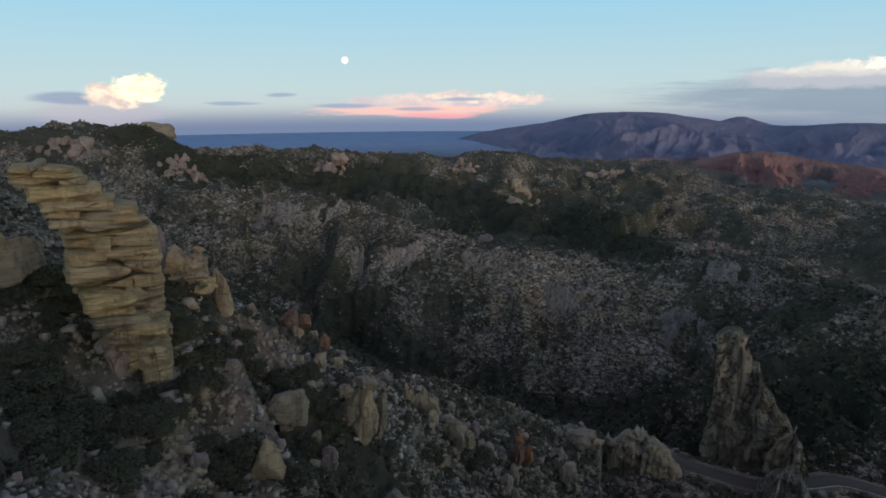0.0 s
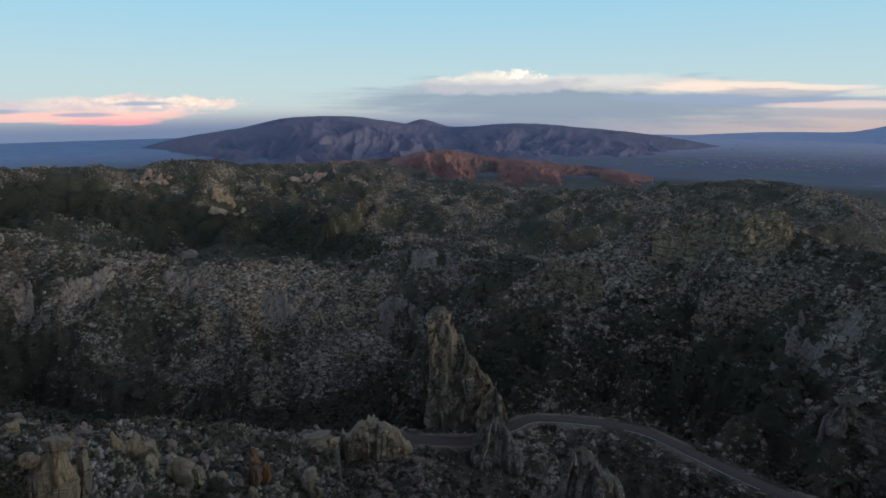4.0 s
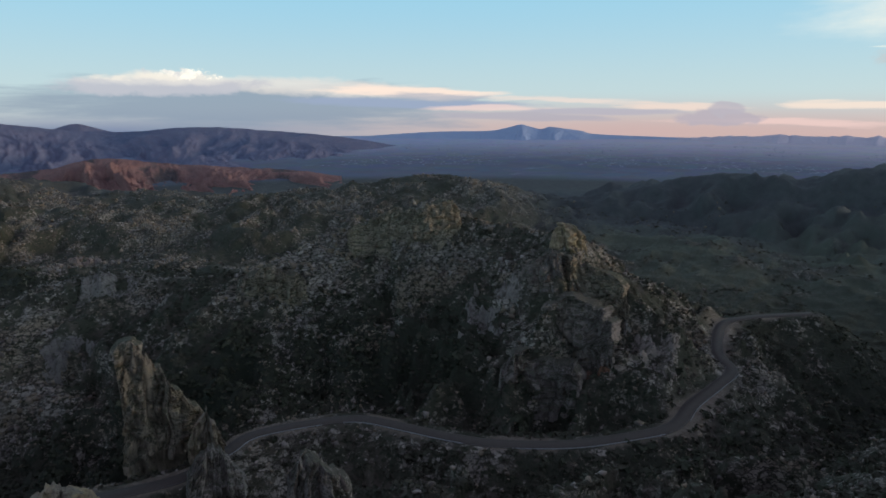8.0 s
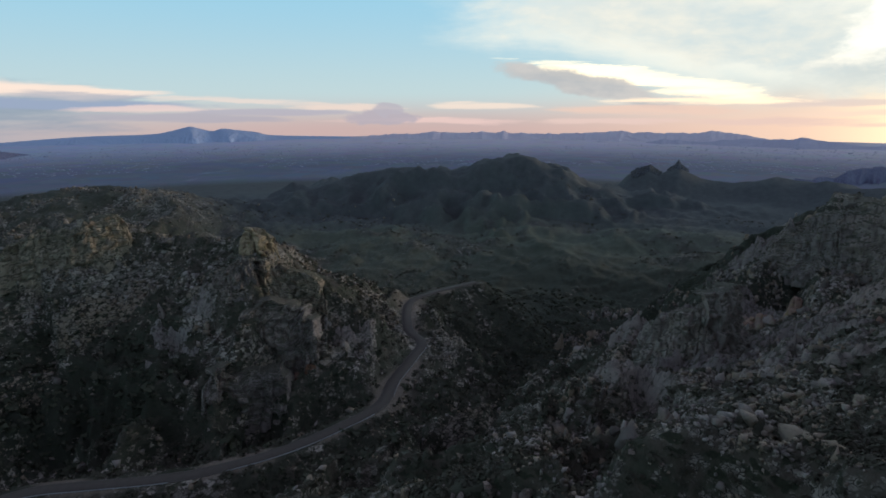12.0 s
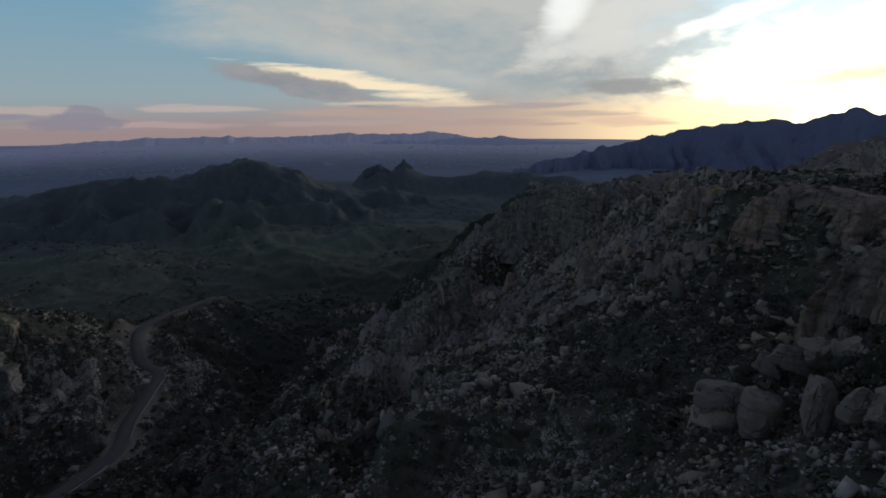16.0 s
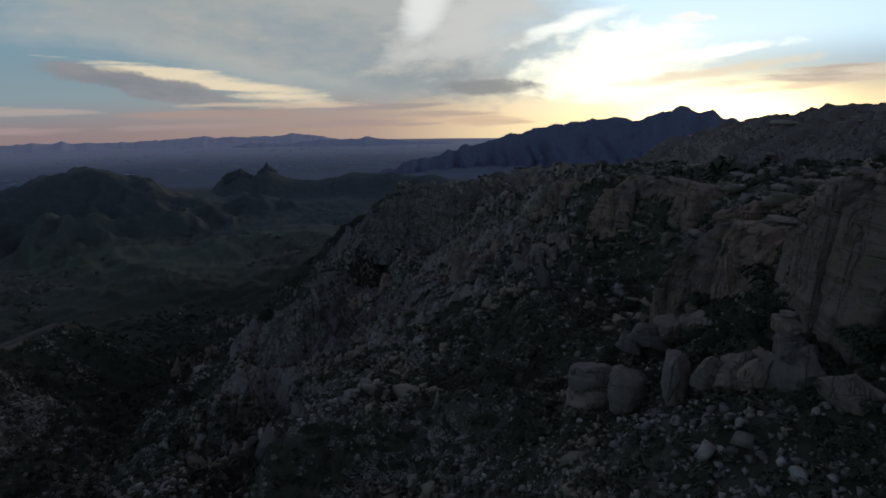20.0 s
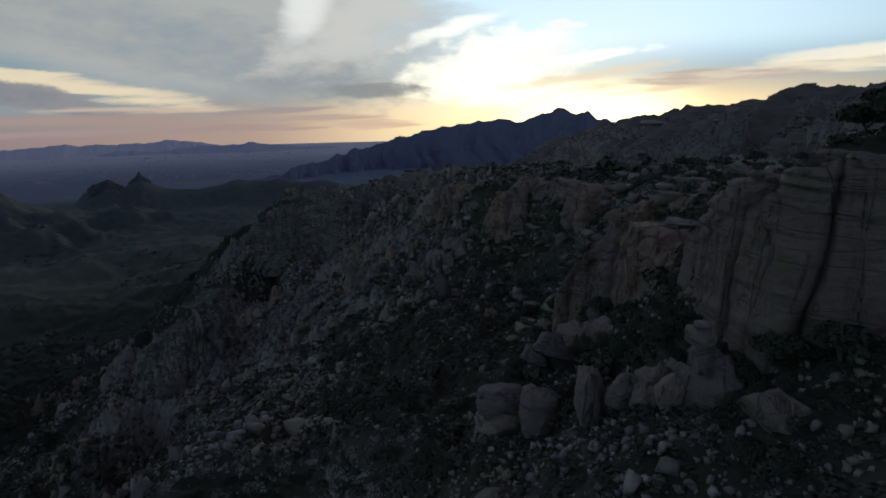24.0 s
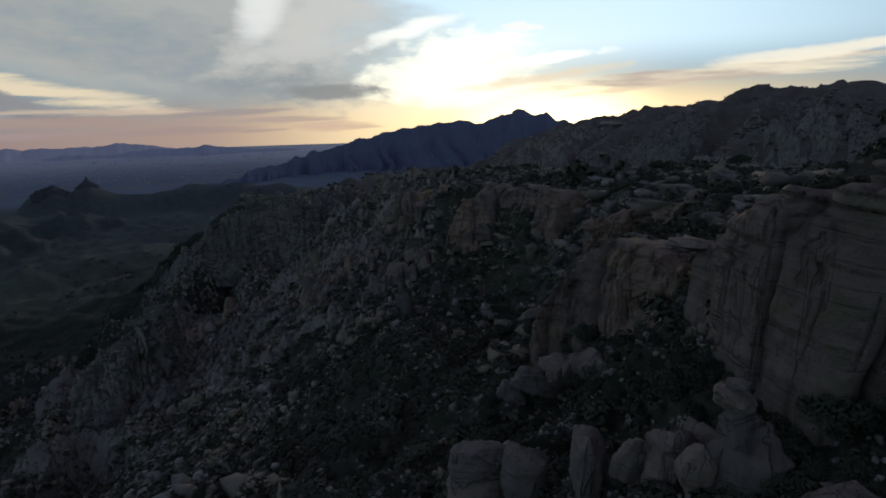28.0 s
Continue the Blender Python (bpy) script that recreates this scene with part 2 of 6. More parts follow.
    colour = cloud(colour, 149.2, 9.9, 2.2, 0.45, (15.0, 14.2, 12.5), 0.85, fluff, 1.0, 0.0, 0.8)
    back = n.put("ShaderNodeBackground")
    n.wire(colour, back.inputs[0])
    back.inputs[1].default_value = 0.12
    out = n.put("ShaderNodeOutputWorld")
    n.wire(back.outputs[0], out.inputs[0])


build_sky()


# ---- materials ----
def material(name):
    mat = bpy.data.materials.new(name)
    mat.use_nodes = True
    return mat, Net(mat.node_tree)


def finish(n, colour, rough=0.9, height=None, bump=0.4, reach=0.3):
    shader = n.put("ShaderNodeBsdfPrincipled")
    n.wire(n.mix(1.0, colour, (0.99, 1.0, 1.045), "MULTIPLY"), shader.inputs["Base Color"])
    n.wire(rough, shader.inputs["Roughness"])
    shader.inputs["Specular IOR Level"].default_value = 0.2
    if height is not None:
        node = n.put("ShaderNodeBump")
        n.wire(bump, node.inputs["Strength"])
        node.inputs["Distance"].default_value = reach
        n.wire(height, node.inputs["Height"])
        n.wire(node.outputs[0], shader.inputs["Normal"])
    out = n.put("ShaderNodeOutputMaterial")
    n.wire(shader.outputs[0], out.inputs[0])


def place_of(n):
    return n.put("ShaderNodeNewGeometry").outputs["Position"]


def reading(n, key):
    return n.put("ShaderNodeAttribute", attribute_name=key).outputs["Fac"]


def land_material():
    mat, n = material("rocky_scrub_ground")
    at = place_of(n)
    sep = n.put("ShaderNodeSeparateXYZ")
    n.wire(at, sep.inputs[0])
    flat = n.vec(sep.outputs[0], sep.outputs[1], 0.0)
    away = n.put("ShaderNodeVectorMath", operation="LENGTH")
    n.wire(flat, away.inputs[0])
    plain = n.ramp(away.outputs["Value"], 1960.0, 2150.0)
    stony = reading(n, "stony")
    warp = n.put("ShaderNodeVectorMath", operation="MULTIPLY_ADD")
    drift = n.put("ShaderNodeTexNoise")
    n.wire(at, drift.inputs["Vector"])
    drift.inputs["Scale"].default_value, drift.inputs["Detail"].default_value = 0.5, 3.0
    n.wire(drift.outputs["Color"], warp.inputs[0])
    warp.inputs[1].default_value = (2.6, 2.6, 2.6)
    n.wire(at, warp.inputs[2])
    flatten = n.put("ShaderNodeVectorMath", operation="MULTIPLY")
    n.wire(warp.outputs[0], flatten.inputs[0])
    flatten.inputs[1].default_value = (0.75, 0.75, 2.0)
    bent = flatten.outputs[0]
    soil = n.mix(n.noise(at, 0.06, 5), (0.07, 0.058, 0.042), (0.165, 0.135, 0.098))
    green = n.mix(n.noise(at, 0.7, 8, 0.75), (0.022, 0.024, 0.016), (0.118, 0.112, 0.074))
    green = n.mix(n.ramp(n.noise(at, 0.02, 4), 0.45, 0.65, 0.0, 0.6), green, (0.050, 0.043, 0.027))
    cover = n.m("ADD", n.noise(at, 0.11, 9, 0.7), n.m("MULTIPLY", stony, -0.16))
    base = n.mix(n.ramp(cover, 0.36, 0.46), soil, green)
    base = n.mix(n.m("MULTIPLY", reading(n, "wooded"), 0.8), base, n.mix(n.noise(at, 0.4, 6, 0.7), (0.017, 0.020, 0.014), (0.052, 0.055, 0.036)))
    # boulders: each has its own tone, gaps painted dark as scrub and shade
    own, gap = n.cells(bent, 0.26, out=1), n.cells(bent, 0.26, "DISTANCE_TO_EDGE")
    lone = n.put("ShaderNodeSeparateColor")
    n.wire(own, lone.inputs[0])
    stone = n.mix(lone.outputs[0], (0.205, 0.172, 0.137), (0.50, 0.425, 0.335))
    stone = n.mix(n.ramp(n.noise(at, 0.9, 8, 0.75), 0.42, 0.66, 0.0, 0.7), stone, (0.12, 0.10, 0.078))
    stone = n.mix(n.ramp(n.noise(at, 0.03, 4), 0.50, 0.66, 0.0, 0.6), stone, (0.31, 0.225, 0.14))
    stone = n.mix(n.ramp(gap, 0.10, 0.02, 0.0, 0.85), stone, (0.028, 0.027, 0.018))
    patch = n.m("ADD", n.noise(at, 0.24, 9, 0.74), n.m("MULTIPLY", n.m("SUBTRACT", n.noise(at, 0.035, 4, 0.6), 0.5), 0.5))
    patch = n.m("ADD", patch, n.m("MULTIPLY", n.m("SUBTRACT", stony, 0.5), 0.30))
    near = n.ramp(away.outputs["Value"], 260.0, 150.0)
    small = n.put("ShaderNodeSeparateColor")
    n.wire(n.cells(bent, 1.1, out=1), small.inputs[0])
    rubble = n.mix(small.outputs[0], (0.14, 0.118, 0.095), (0.40, 0.34, 0.27))
    # gaps in the rubble painted dark like those between the boulders
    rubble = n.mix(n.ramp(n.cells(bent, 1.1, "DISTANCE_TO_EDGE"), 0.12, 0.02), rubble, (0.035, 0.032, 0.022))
    stone = n.mix(near, stone, rubble)
    patch = n.m("SUBTRACT", patch, n.m("MULTIPLY", near, 0.03))
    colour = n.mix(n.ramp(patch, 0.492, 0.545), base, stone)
    # single dark bushes between the stones
    bush, sort = n.cells(bent, 0.34), n.cells(bent, 0.34, out=1)
    pick = n.put("ShaderNodeSeparateColor")
    n.wire(sort, pick.inputs[0])
    dot = n.m("MULTIPLY", n.ramp(bush, 0.46, 0.34), n.ramp(pick.outputs[1], 0.50, 0.54))
    colour = n.mix(n.m("MULTIPLY", dot, 0.9), colour, n.mix(n.noise(at, 2.0, 5, 0.7), (0.014, 0.017, 0.010), (0.062, 0.066, 0.036)))
    colour = n.mix(reading(n, "bare"), colour, n.mix(n.noise(at, 0.5, 5), (0.17, 0.125, 0.09), (0.31, 0.245, 0.185)))
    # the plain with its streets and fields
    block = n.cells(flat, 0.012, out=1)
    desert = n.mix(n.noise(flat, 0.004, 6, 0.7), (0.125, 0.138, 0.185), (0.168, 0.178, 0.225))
    hazed_suburb = n.mix(n.noise(flat, 0.006, 6, 0.7), (0.24, 0.255, 0.34), (0.33, 0.335, 0.42))
    # paler, bluer and lilac farther off: haze of the air painted into the ground
    town = n.mix(n.ramp(away.outputs["Value"], 2500.0, 4700.0), desert, hazed_suburb)
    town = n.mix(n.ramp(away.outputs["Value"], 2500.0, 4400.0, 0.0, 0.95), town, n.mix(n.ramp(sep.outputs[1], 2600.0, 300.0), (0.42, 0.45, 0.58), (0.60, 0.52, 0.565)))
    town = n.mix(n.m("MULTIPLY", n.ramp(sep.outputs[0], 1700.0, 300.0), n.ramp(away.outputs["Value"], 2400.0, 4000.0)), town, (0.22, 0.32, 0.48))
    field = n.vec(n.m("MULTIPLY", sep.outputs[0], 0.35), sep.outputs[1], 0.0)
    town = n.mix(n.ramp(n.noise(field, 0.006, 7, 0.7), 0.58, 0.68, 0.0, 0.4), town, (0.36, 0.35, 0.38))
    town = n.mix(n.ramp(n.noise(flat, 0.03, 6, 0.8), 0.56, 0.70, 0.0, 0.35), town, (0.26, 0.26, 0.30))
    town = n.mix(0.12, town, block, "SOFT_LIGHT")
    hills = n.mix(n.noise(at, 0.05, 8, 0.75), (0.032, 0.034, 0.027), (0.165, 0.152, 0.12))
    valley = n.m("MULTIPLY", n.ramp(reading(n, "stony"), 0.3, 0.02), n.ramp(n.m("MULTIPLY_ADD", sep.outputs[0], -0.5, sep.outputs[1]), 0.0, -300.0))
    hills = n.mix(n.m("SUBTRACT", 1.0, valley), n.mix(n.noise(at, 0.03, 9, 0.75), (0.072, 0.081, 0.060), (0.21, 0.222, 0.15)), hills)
    # beyond 900 m the hills turn dark and bluish, a mild haze painted in
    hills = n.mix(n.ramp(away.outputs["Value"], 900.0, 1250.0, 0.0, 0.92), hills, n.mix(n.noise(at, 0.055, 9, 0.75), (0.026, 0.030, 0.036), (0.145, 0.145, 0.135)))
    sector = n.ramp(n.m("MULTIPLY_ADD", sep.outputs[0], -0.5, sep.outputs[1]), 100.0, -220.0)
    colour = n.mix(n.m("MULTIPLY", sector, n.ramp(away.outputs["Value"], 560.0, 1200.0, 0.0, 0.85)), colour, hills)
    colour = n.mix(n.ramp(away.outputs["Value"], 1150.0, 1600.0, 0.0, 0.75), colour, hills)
    # the bare brown ridge towards the sunset
    brown = n.mix(n.noise(n.vec(sep.outputs[0], sep.outputs[1], n.m("MULTIPLY", sep.outputs[2], 5.0)), 0.05, 8, 0.7), (0.075, 0.055, 0.046), (0.30, 0.235, 0.195))
    colour = n.mix(n.m("MULTIPLY", n.ramp(n.m("MULTIPLY_ADD", sep.outputs[0], 0.75, sep.outputs[1]), 0.0, -120.0), n.ramp(away.outputs["Value"], 150.0, 420.0, 0.0, 0.85)), colour, brown)
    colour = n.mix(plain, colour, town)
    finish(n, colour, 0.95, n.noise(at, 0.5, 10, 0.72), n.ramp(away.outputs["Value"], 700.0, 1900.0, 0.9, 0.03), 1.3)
    return mat


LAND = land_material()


def range_material(name, dark, light, tint, scale, bump=0.8, darkening=None):
    mat, n = material(name)
    at = place_of(n)
    colour = n.mix(n.noise(at, scale, 8, 0.68), dark, light)
    colour = n.mix(n.ramp(n.noise(at, scale * 4, 6, 0.7), 0.52, 0.68, 0.0, 0.6), colour, tint)
    # shade of the gullies painted in, darker than the spurs
    if darkening:
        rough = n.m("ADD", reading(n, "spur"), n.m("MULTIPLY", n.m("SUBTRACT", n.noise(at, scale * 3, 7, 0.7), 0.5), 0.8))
        colour = n.mix(n.ramp(rough, 0.75, 0.25), colour, darkening)
    finish(n, colour, 1.0, n.noise(at, scale * 3, 8, 0.7), bump, 20.0)
    return mat


# red of the last sun on the foothills is painted into their earth
ALPENGLOW_EARTH = range_material("alpenglow_red_earth", (0.26, 0.155, 0.14), (0.48, 0.235, 0.19), (0.26, 0.18, 0.165), 0.016, 1.0, (0.15, 0.118, 0.112))
# blue and lilac of the far slopes is aerial haze painted into their colours
FAR_SLOPES = range_material("far_haze_blue_slopes", (0.185, 0.20, 0.29), (0.25, 0.225, 0.295), (0.29, 0.215, 0.25), 0.013, 0.9, (0.15, 0.172, 0.26))
DUSK_SLOPES = range_material("dusky_haze_blue_slopes", (0.14, 0.145, 0.205), (0.20, 0.195, 0.265), (0.16, 0.16, 0.22), 0.006)
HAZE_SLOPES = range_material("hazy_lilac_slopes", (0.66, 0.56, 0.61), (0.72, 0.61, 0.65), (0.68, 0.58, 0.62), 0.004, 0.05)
LILAC_SLOPES = range_material("dusky_haze_lilac_slopes", (0.48, 0.43, 0.51), (0.55, 0.49, 0.56), (0.51, 0.46, 0.53), 0.004, 0.05)
BLUE_SLOPES = range_material("pale_haze_blue_slopes", (0.38, 0.45, 0.60), (0.42, 0.48, 0.62), (0.40, 0.46, 0.60), 0.004, 0.05)


def granite(name, dark, light, stain, lichen=0.0, bands=0.0, ledges=0.0):
    """Weathered granite: grain, stains that run down, lichen, and flat sheets where it splits."""
    mat, n = material(name)
    at = place_of(n)
    sep = n.put("ShaderNodeSeparateXYZ")
    n.wire(at, sep.inputs[0])
    tall = n.vec(n.m("MULTIPLY", sep.outputs[0], 0.5), n.m("MULTIPLY", sep.outputs[1], 0.5), n.m("MULTIPLY", sep.outputs[2], 0.06))
    sheets = n.vec(n.m("MULTIPLY", sep.outputs[0], 0.1), n.m("MULTIPLY", sep.outputs[1], 0.1), n.m("MULTIPLY", sep.outputs[2], 1.3))
    own = n.put("ShaderNodeObjectInfo").outputs["Random"]
    layer = n.noise(sheets, 1.3, 5, 0.65)
    colour = n.mix(n.noise(at, 0.7, 8, 0.65), dark, light)
    colour = n.mix(n.m("MULTIPLY", n.ramp(layer, 0.42, 0.62), bands), colour, light)
    colour = n.mix(n.ramp(n.noise(tall, 1.0, 6, 0.65), 0.50, 0.68, 0.0, 0.75), colour, stain)
    colour = n.mix(n.ramp(n.noise(at, 0.22, 6, 0.7), 0.54, 0.66, 0.0, lichen), colour, (0.26, 0.23, 0.085))
    colour = n.mix(n.ramp(n.noise(at, 5.0, 5, 0.8), 0.56, 0.72, 0.0, 0.5), colour, (0.09, 0.085, 0.08))
    joint = n.ramp(n.m("ABSOLUTE", n.m("SUBTRACT", n.noise(tall, 0.55, 4, 0.5, 0.6), 0.5)), 0.009, 0.0)
    ledge = n.ramp(n.m("ABSOLUTE", n.m("SUBTRACT", n.noise(sheets, 0.35, 4, 0.5, 0.3), 0.5)), 0.02, 0.0)
    joint = n.m("MAXIMUM", joint, n.m("MULTIPLY", ledge, 0.4))
    colour = n.mix(n.m("MULTIPLY", joint, 0.4), colour, (0.06, 0.052, 0.045))
    shade = n.put("ShaderNodeHueSaturation")
    n.wire(colour, shade.inputs["Color"])
    n.wire(n.m("MULTIPLY_ADD", own, 0.4, 0.8), shade.inputs["Value"])
    n.wire(n.m("MULTIPLY_ADD", own, 0.3, 0.85), shade.inputs["Saturation"])
    tone = shade.outputs[0]
    if ledges:
        lie = n.put("ShaderNodeSeparateXYZ")
        n.wire(n.put("ShaderNodeNewGeometry").outputs["True Normal"], lie.inputs[0])
        flat = n.m("ADD", lie.outputs[2], n.m("MULTIPLY", n.m("SUBTRACT", n.noise(at, 0.3, 7, 0.7), 0.5), 1.7))
        tone = n.mix(n.ramp(flat, 0.50, 0.66, 0.0, ledges), tone, n.mix(n.noise(at, 0.9, 8, 0.7), (0.016, 0.020, 0.011), (0.085, 0.088, 0.046)))
    relief = n.m("ADD", n.noise(at, 1.4, 10, 0.72), n.m("MULTIPLY", layer, bands))
    relief = n.m("SUBTRACT", relief, n.m("MULTIPLY", joint, 0.6))
    finish(n, tone, 0.92, relief, 1.0, 0.7)
    return mat


TAN = granite("tan_granite", (0.27, 0.20, 0.122), (0.47, 0.375, 0.255), (0.15, 0.12, 0.09), 0.35, 0.3)
BANDED = granite("banded_tan_granite", (0.26, 0.187, 0.10), (0.53, 0.41, 0.25), (0.17, 0.125, 0.08), 0.5, 0.85)
PALE = granite("pale_grey_granite", (0.23, 0.165, 0.13), (0.44, 0.338, 0.278), (0.13, 0.11, 0.095), 0.12, 0.1)
RUST = granite("rusty_granite", (0.21, 0.10, 0.06), (0.36, 0.20, 0.125), (0.13, 0.08, 0.06), 0.15, 0.1)
UMBER = granite("dark_umber_rock", (0.10, 0.10, 0.115), (0.18, 0.17, 0.18), (0.075, 0.075, 0.085), ledges=0.5)
TAN_LEDGES = granite("tan_granite_with_scrub_on_ledges", (0.24, 0.186, 0.125), (0.45, 0.36, 0.26), (0.135, 0.108, 0.08), 0.2, 0.3, 0.75)
PALE_LEDGES = granite("grey_granite_with_scrub_on_ledges", (0.21, 0.172, 0.142), (0.44, 0.372, 0.31), (0.12, 0.10, 0.085), 0.12, 0.1, 0.7)
CLIFF_LEDGES = granite("brown_granite_with_scrub_on_ledges", (0.20, 0.158, 0.13), (0.41, 0.33, 0.275), (0.10, 0.078, 0.066), 0.3, 0.3, 0.7)
CLIFF = granite("streaked_cliff_granite", (0.25, 0.16, 0.118), (0.43, 0.30, 0.228), (0.115, 0.07, 0.056), 0.6, 0.5)


def island_granite(name, dark, light):
    """For fields of loose stone: each stone has its own tone."""
    mat, n = material(name)
    at = place_of(n)
    one = n.put("ShaderNodeNewGeometry").outputs["Random Per Island"]
    colour = n.mix(n.m("POWER", one, 2.0), dark, light)
    colour = n.mix(n.ramp(n.noise(at, 0.08, 3), 0.44, 0.60, 0.0, 0.75), colour, (0.31, 0.23, 0.145))
    colour = n.mix(n.ramp(n.noise(at, 1.5, 6, 0.7), 0.5, 0.7, 0.0, 0.6), colour, (0.11, 0.10, 0.09))
    finish(n, colour, 0.93, n.noise(at, 2.0, 6, 0.7), 0.6, 0.3)
    return mat


STONES = island_granite("loose_granite_stones", (0.125, 0.102, 0.084), (0.42, 0.35, 0.29))
RUBBLE = island_granite("pale_granite_rubble", (0.19, 0.16, 0.135), (0.47, 0.405, 0.34))


def leaf_material(name, dark, light, own):
    mat, n = material(name)
    at = place_of(n)
    one = n.put("ShaderNodeNewGeometry").outputs["Random Per Island"]
    colour = n.mix(n.noise(at, 0.12, 3), dark, light)
    colour = n.mix(n.m("MULTIPLY", one, own), colour, (0.095, 0.092, 0.056))
    finish(n, colour, 0.8)
    return mat


SCRUB = leaf_material("dark_scrub_leaves", (0.043, 0.038, 0.028), (0.102, 0.090, 0.060), 0.4)
OAK = leaf_material("oak_leaves", (0.036, 0.036, 0.024), (0.076, 0.076, 0.045), 0.35)


def plain_material(name, colour, other, scale, rough=0.9, metal=0.0):
    mat, n = material(name)
    finish(n, n.mix(n.noise(place_of(n), scale, 6), colour, other), rough, n.noise(place_of(n), scale * 4, 4), 0.3, 0.02)
    return mat


BARK = plain_material("grey_bark", (0.07, 0.055, 0.045), (0.14, 0.12, 0.10), 6.0)
STEEL = plain_material("weathered_steel", (0.35, 0.34, 0.32), (0.48, 0.47, 0.45), 3.0, 0.55)
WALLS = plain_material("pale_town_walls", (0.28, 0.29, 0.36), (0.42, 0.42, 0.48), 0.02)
LINE_PAINT = plain_material("worn_white_paint", (0.13, 0.115, 0.10), (0.26, 0.235, 0.205), 0.25)


def moon_material():
    mat, n = material("moon_face")
    lit = n.put("ShaderNodeEmission")
    n.wire(n.mix(n.noise(place_of(n), 0.05, 4), (1.0, 0.97, 0.92), (0.86, 0.86, 0.86)), lit.inputs[0])
    lit.inputs[1].default_value = 1.0
    out = n.put("ShaderNodeOutputMaterial")
    n.wire(lit.outputs[0], out.inputs[0])
    return mat


MOON = moon_material()


def road_material():
    mat, n = material("worn_asphalt")
    at = place_of(n)
    finish(n, n.mix(n.noise(at, 0.4, 6), (0.082, 0.066, 0.053), (0.12, 0.098, 0.079)), 0.85, n.noise(at, 8, 3), 0.2, 0.02)
    return mat


ASPHALT = road_material()

# ---- the lie of the land ----
def stand(az, el, far):
    """A place by its bearing, its angle above the level and its distance over the ground, seen from the first stand."""
    a = radians(az)
    return np.array((math.sin(a) * far, math.cos(a) * far, EYE_Z + math.tan(radians(el)) * far))


def hashed(i, j, seed):
    v = np.sin(i * 127.1 + j * 311.7 + seed * 74.7) * 43758.5453
    return v - np.floor(v)


def lattice(x, y, size, seed):
    """Smooth value noise in -1..1."""
    x, y = x / size, y / size
    i, j = np.floor(x), np.floor(y)
    u, v = x - i, y - j
    u, v = u * u * (3 - 2 * u), v * v * (3 - 2 * v)
    a, b = hashed(i, j, seed), hashed(i + 1, j, seed)
    c, d = hashed(i, j + 1, seed), hashed(i + 1, j + 1, seed)
    return 2 * (a + (b - a) * u + (c - a) * v + (a - b - c + d) * u * v) - 1


def fractal(x, y, size, octaves, seed, gain=0.5, ridged=False):
    total, amp = 0.0, 1.0
    for k in range(octaves):
        w = lattice(x + 13.7 * k, y - 9.1 * k, size / 2 ** k, seed + k)
        total = total + amp * ((1 - 2 * np.abs(w)) if ridged else w)
        amp *= gain
    return total


def knobs(x, y, size, seed):
    """Rounded domes of uneven size, 0..1: the look of a boulder field."""
    x, y = x / size, y / size
    i, j = np.floor(x), np.floor(y)
    best = np.zeros_like(x)
    for a in (-1, 0, 1):
        for b in (-1, 0, 1):
            ci, cj = i + a, j + b
            px, py = ci + hashed(ci, cj, seed), cj + hashed(ci, cj, seed + 5)
            r = 0.25 + 0.5 * hashed(ci, cj, seed + 9) ** 2
            best = np.maximum(best, r * np.sqrt(np.clip(1 - ((x - px) ** 2 + (y - py) ** 2) / r ** 2, 0, 1)))
    return best


def joints(x, y, size, seed):
    """Blocks between joints: a number for each block, and how near the next joint is."""
    x, y = x / size, y / size
    i, j = np.floor(x), np.floor(y)
    one, two, own = np.full(x.shape, 9.0), np.full(x.shape, 9.0), np.zeros(x.shape)
    for a in (-1, 0, 1):
        for b in (-1, 0, 1):
            ci, cj = i + a, j + b
            d = np.maximum(np.abs(x - ci - hashed(ci, cj, seed)), np.abs(y - cj - hashed(ci, cj, seed + 5)))
            own = np.where(d < one, hashed(ci, cj, seed + 9), own)
            two = np.where(d < one, one, np.minimum(two, d))
            one = np.minimum(one, d)
    return own, two - one


def ease(v):
    v = np.clip(v, 0, 1)
    return v * v * (3 - 2 * v)


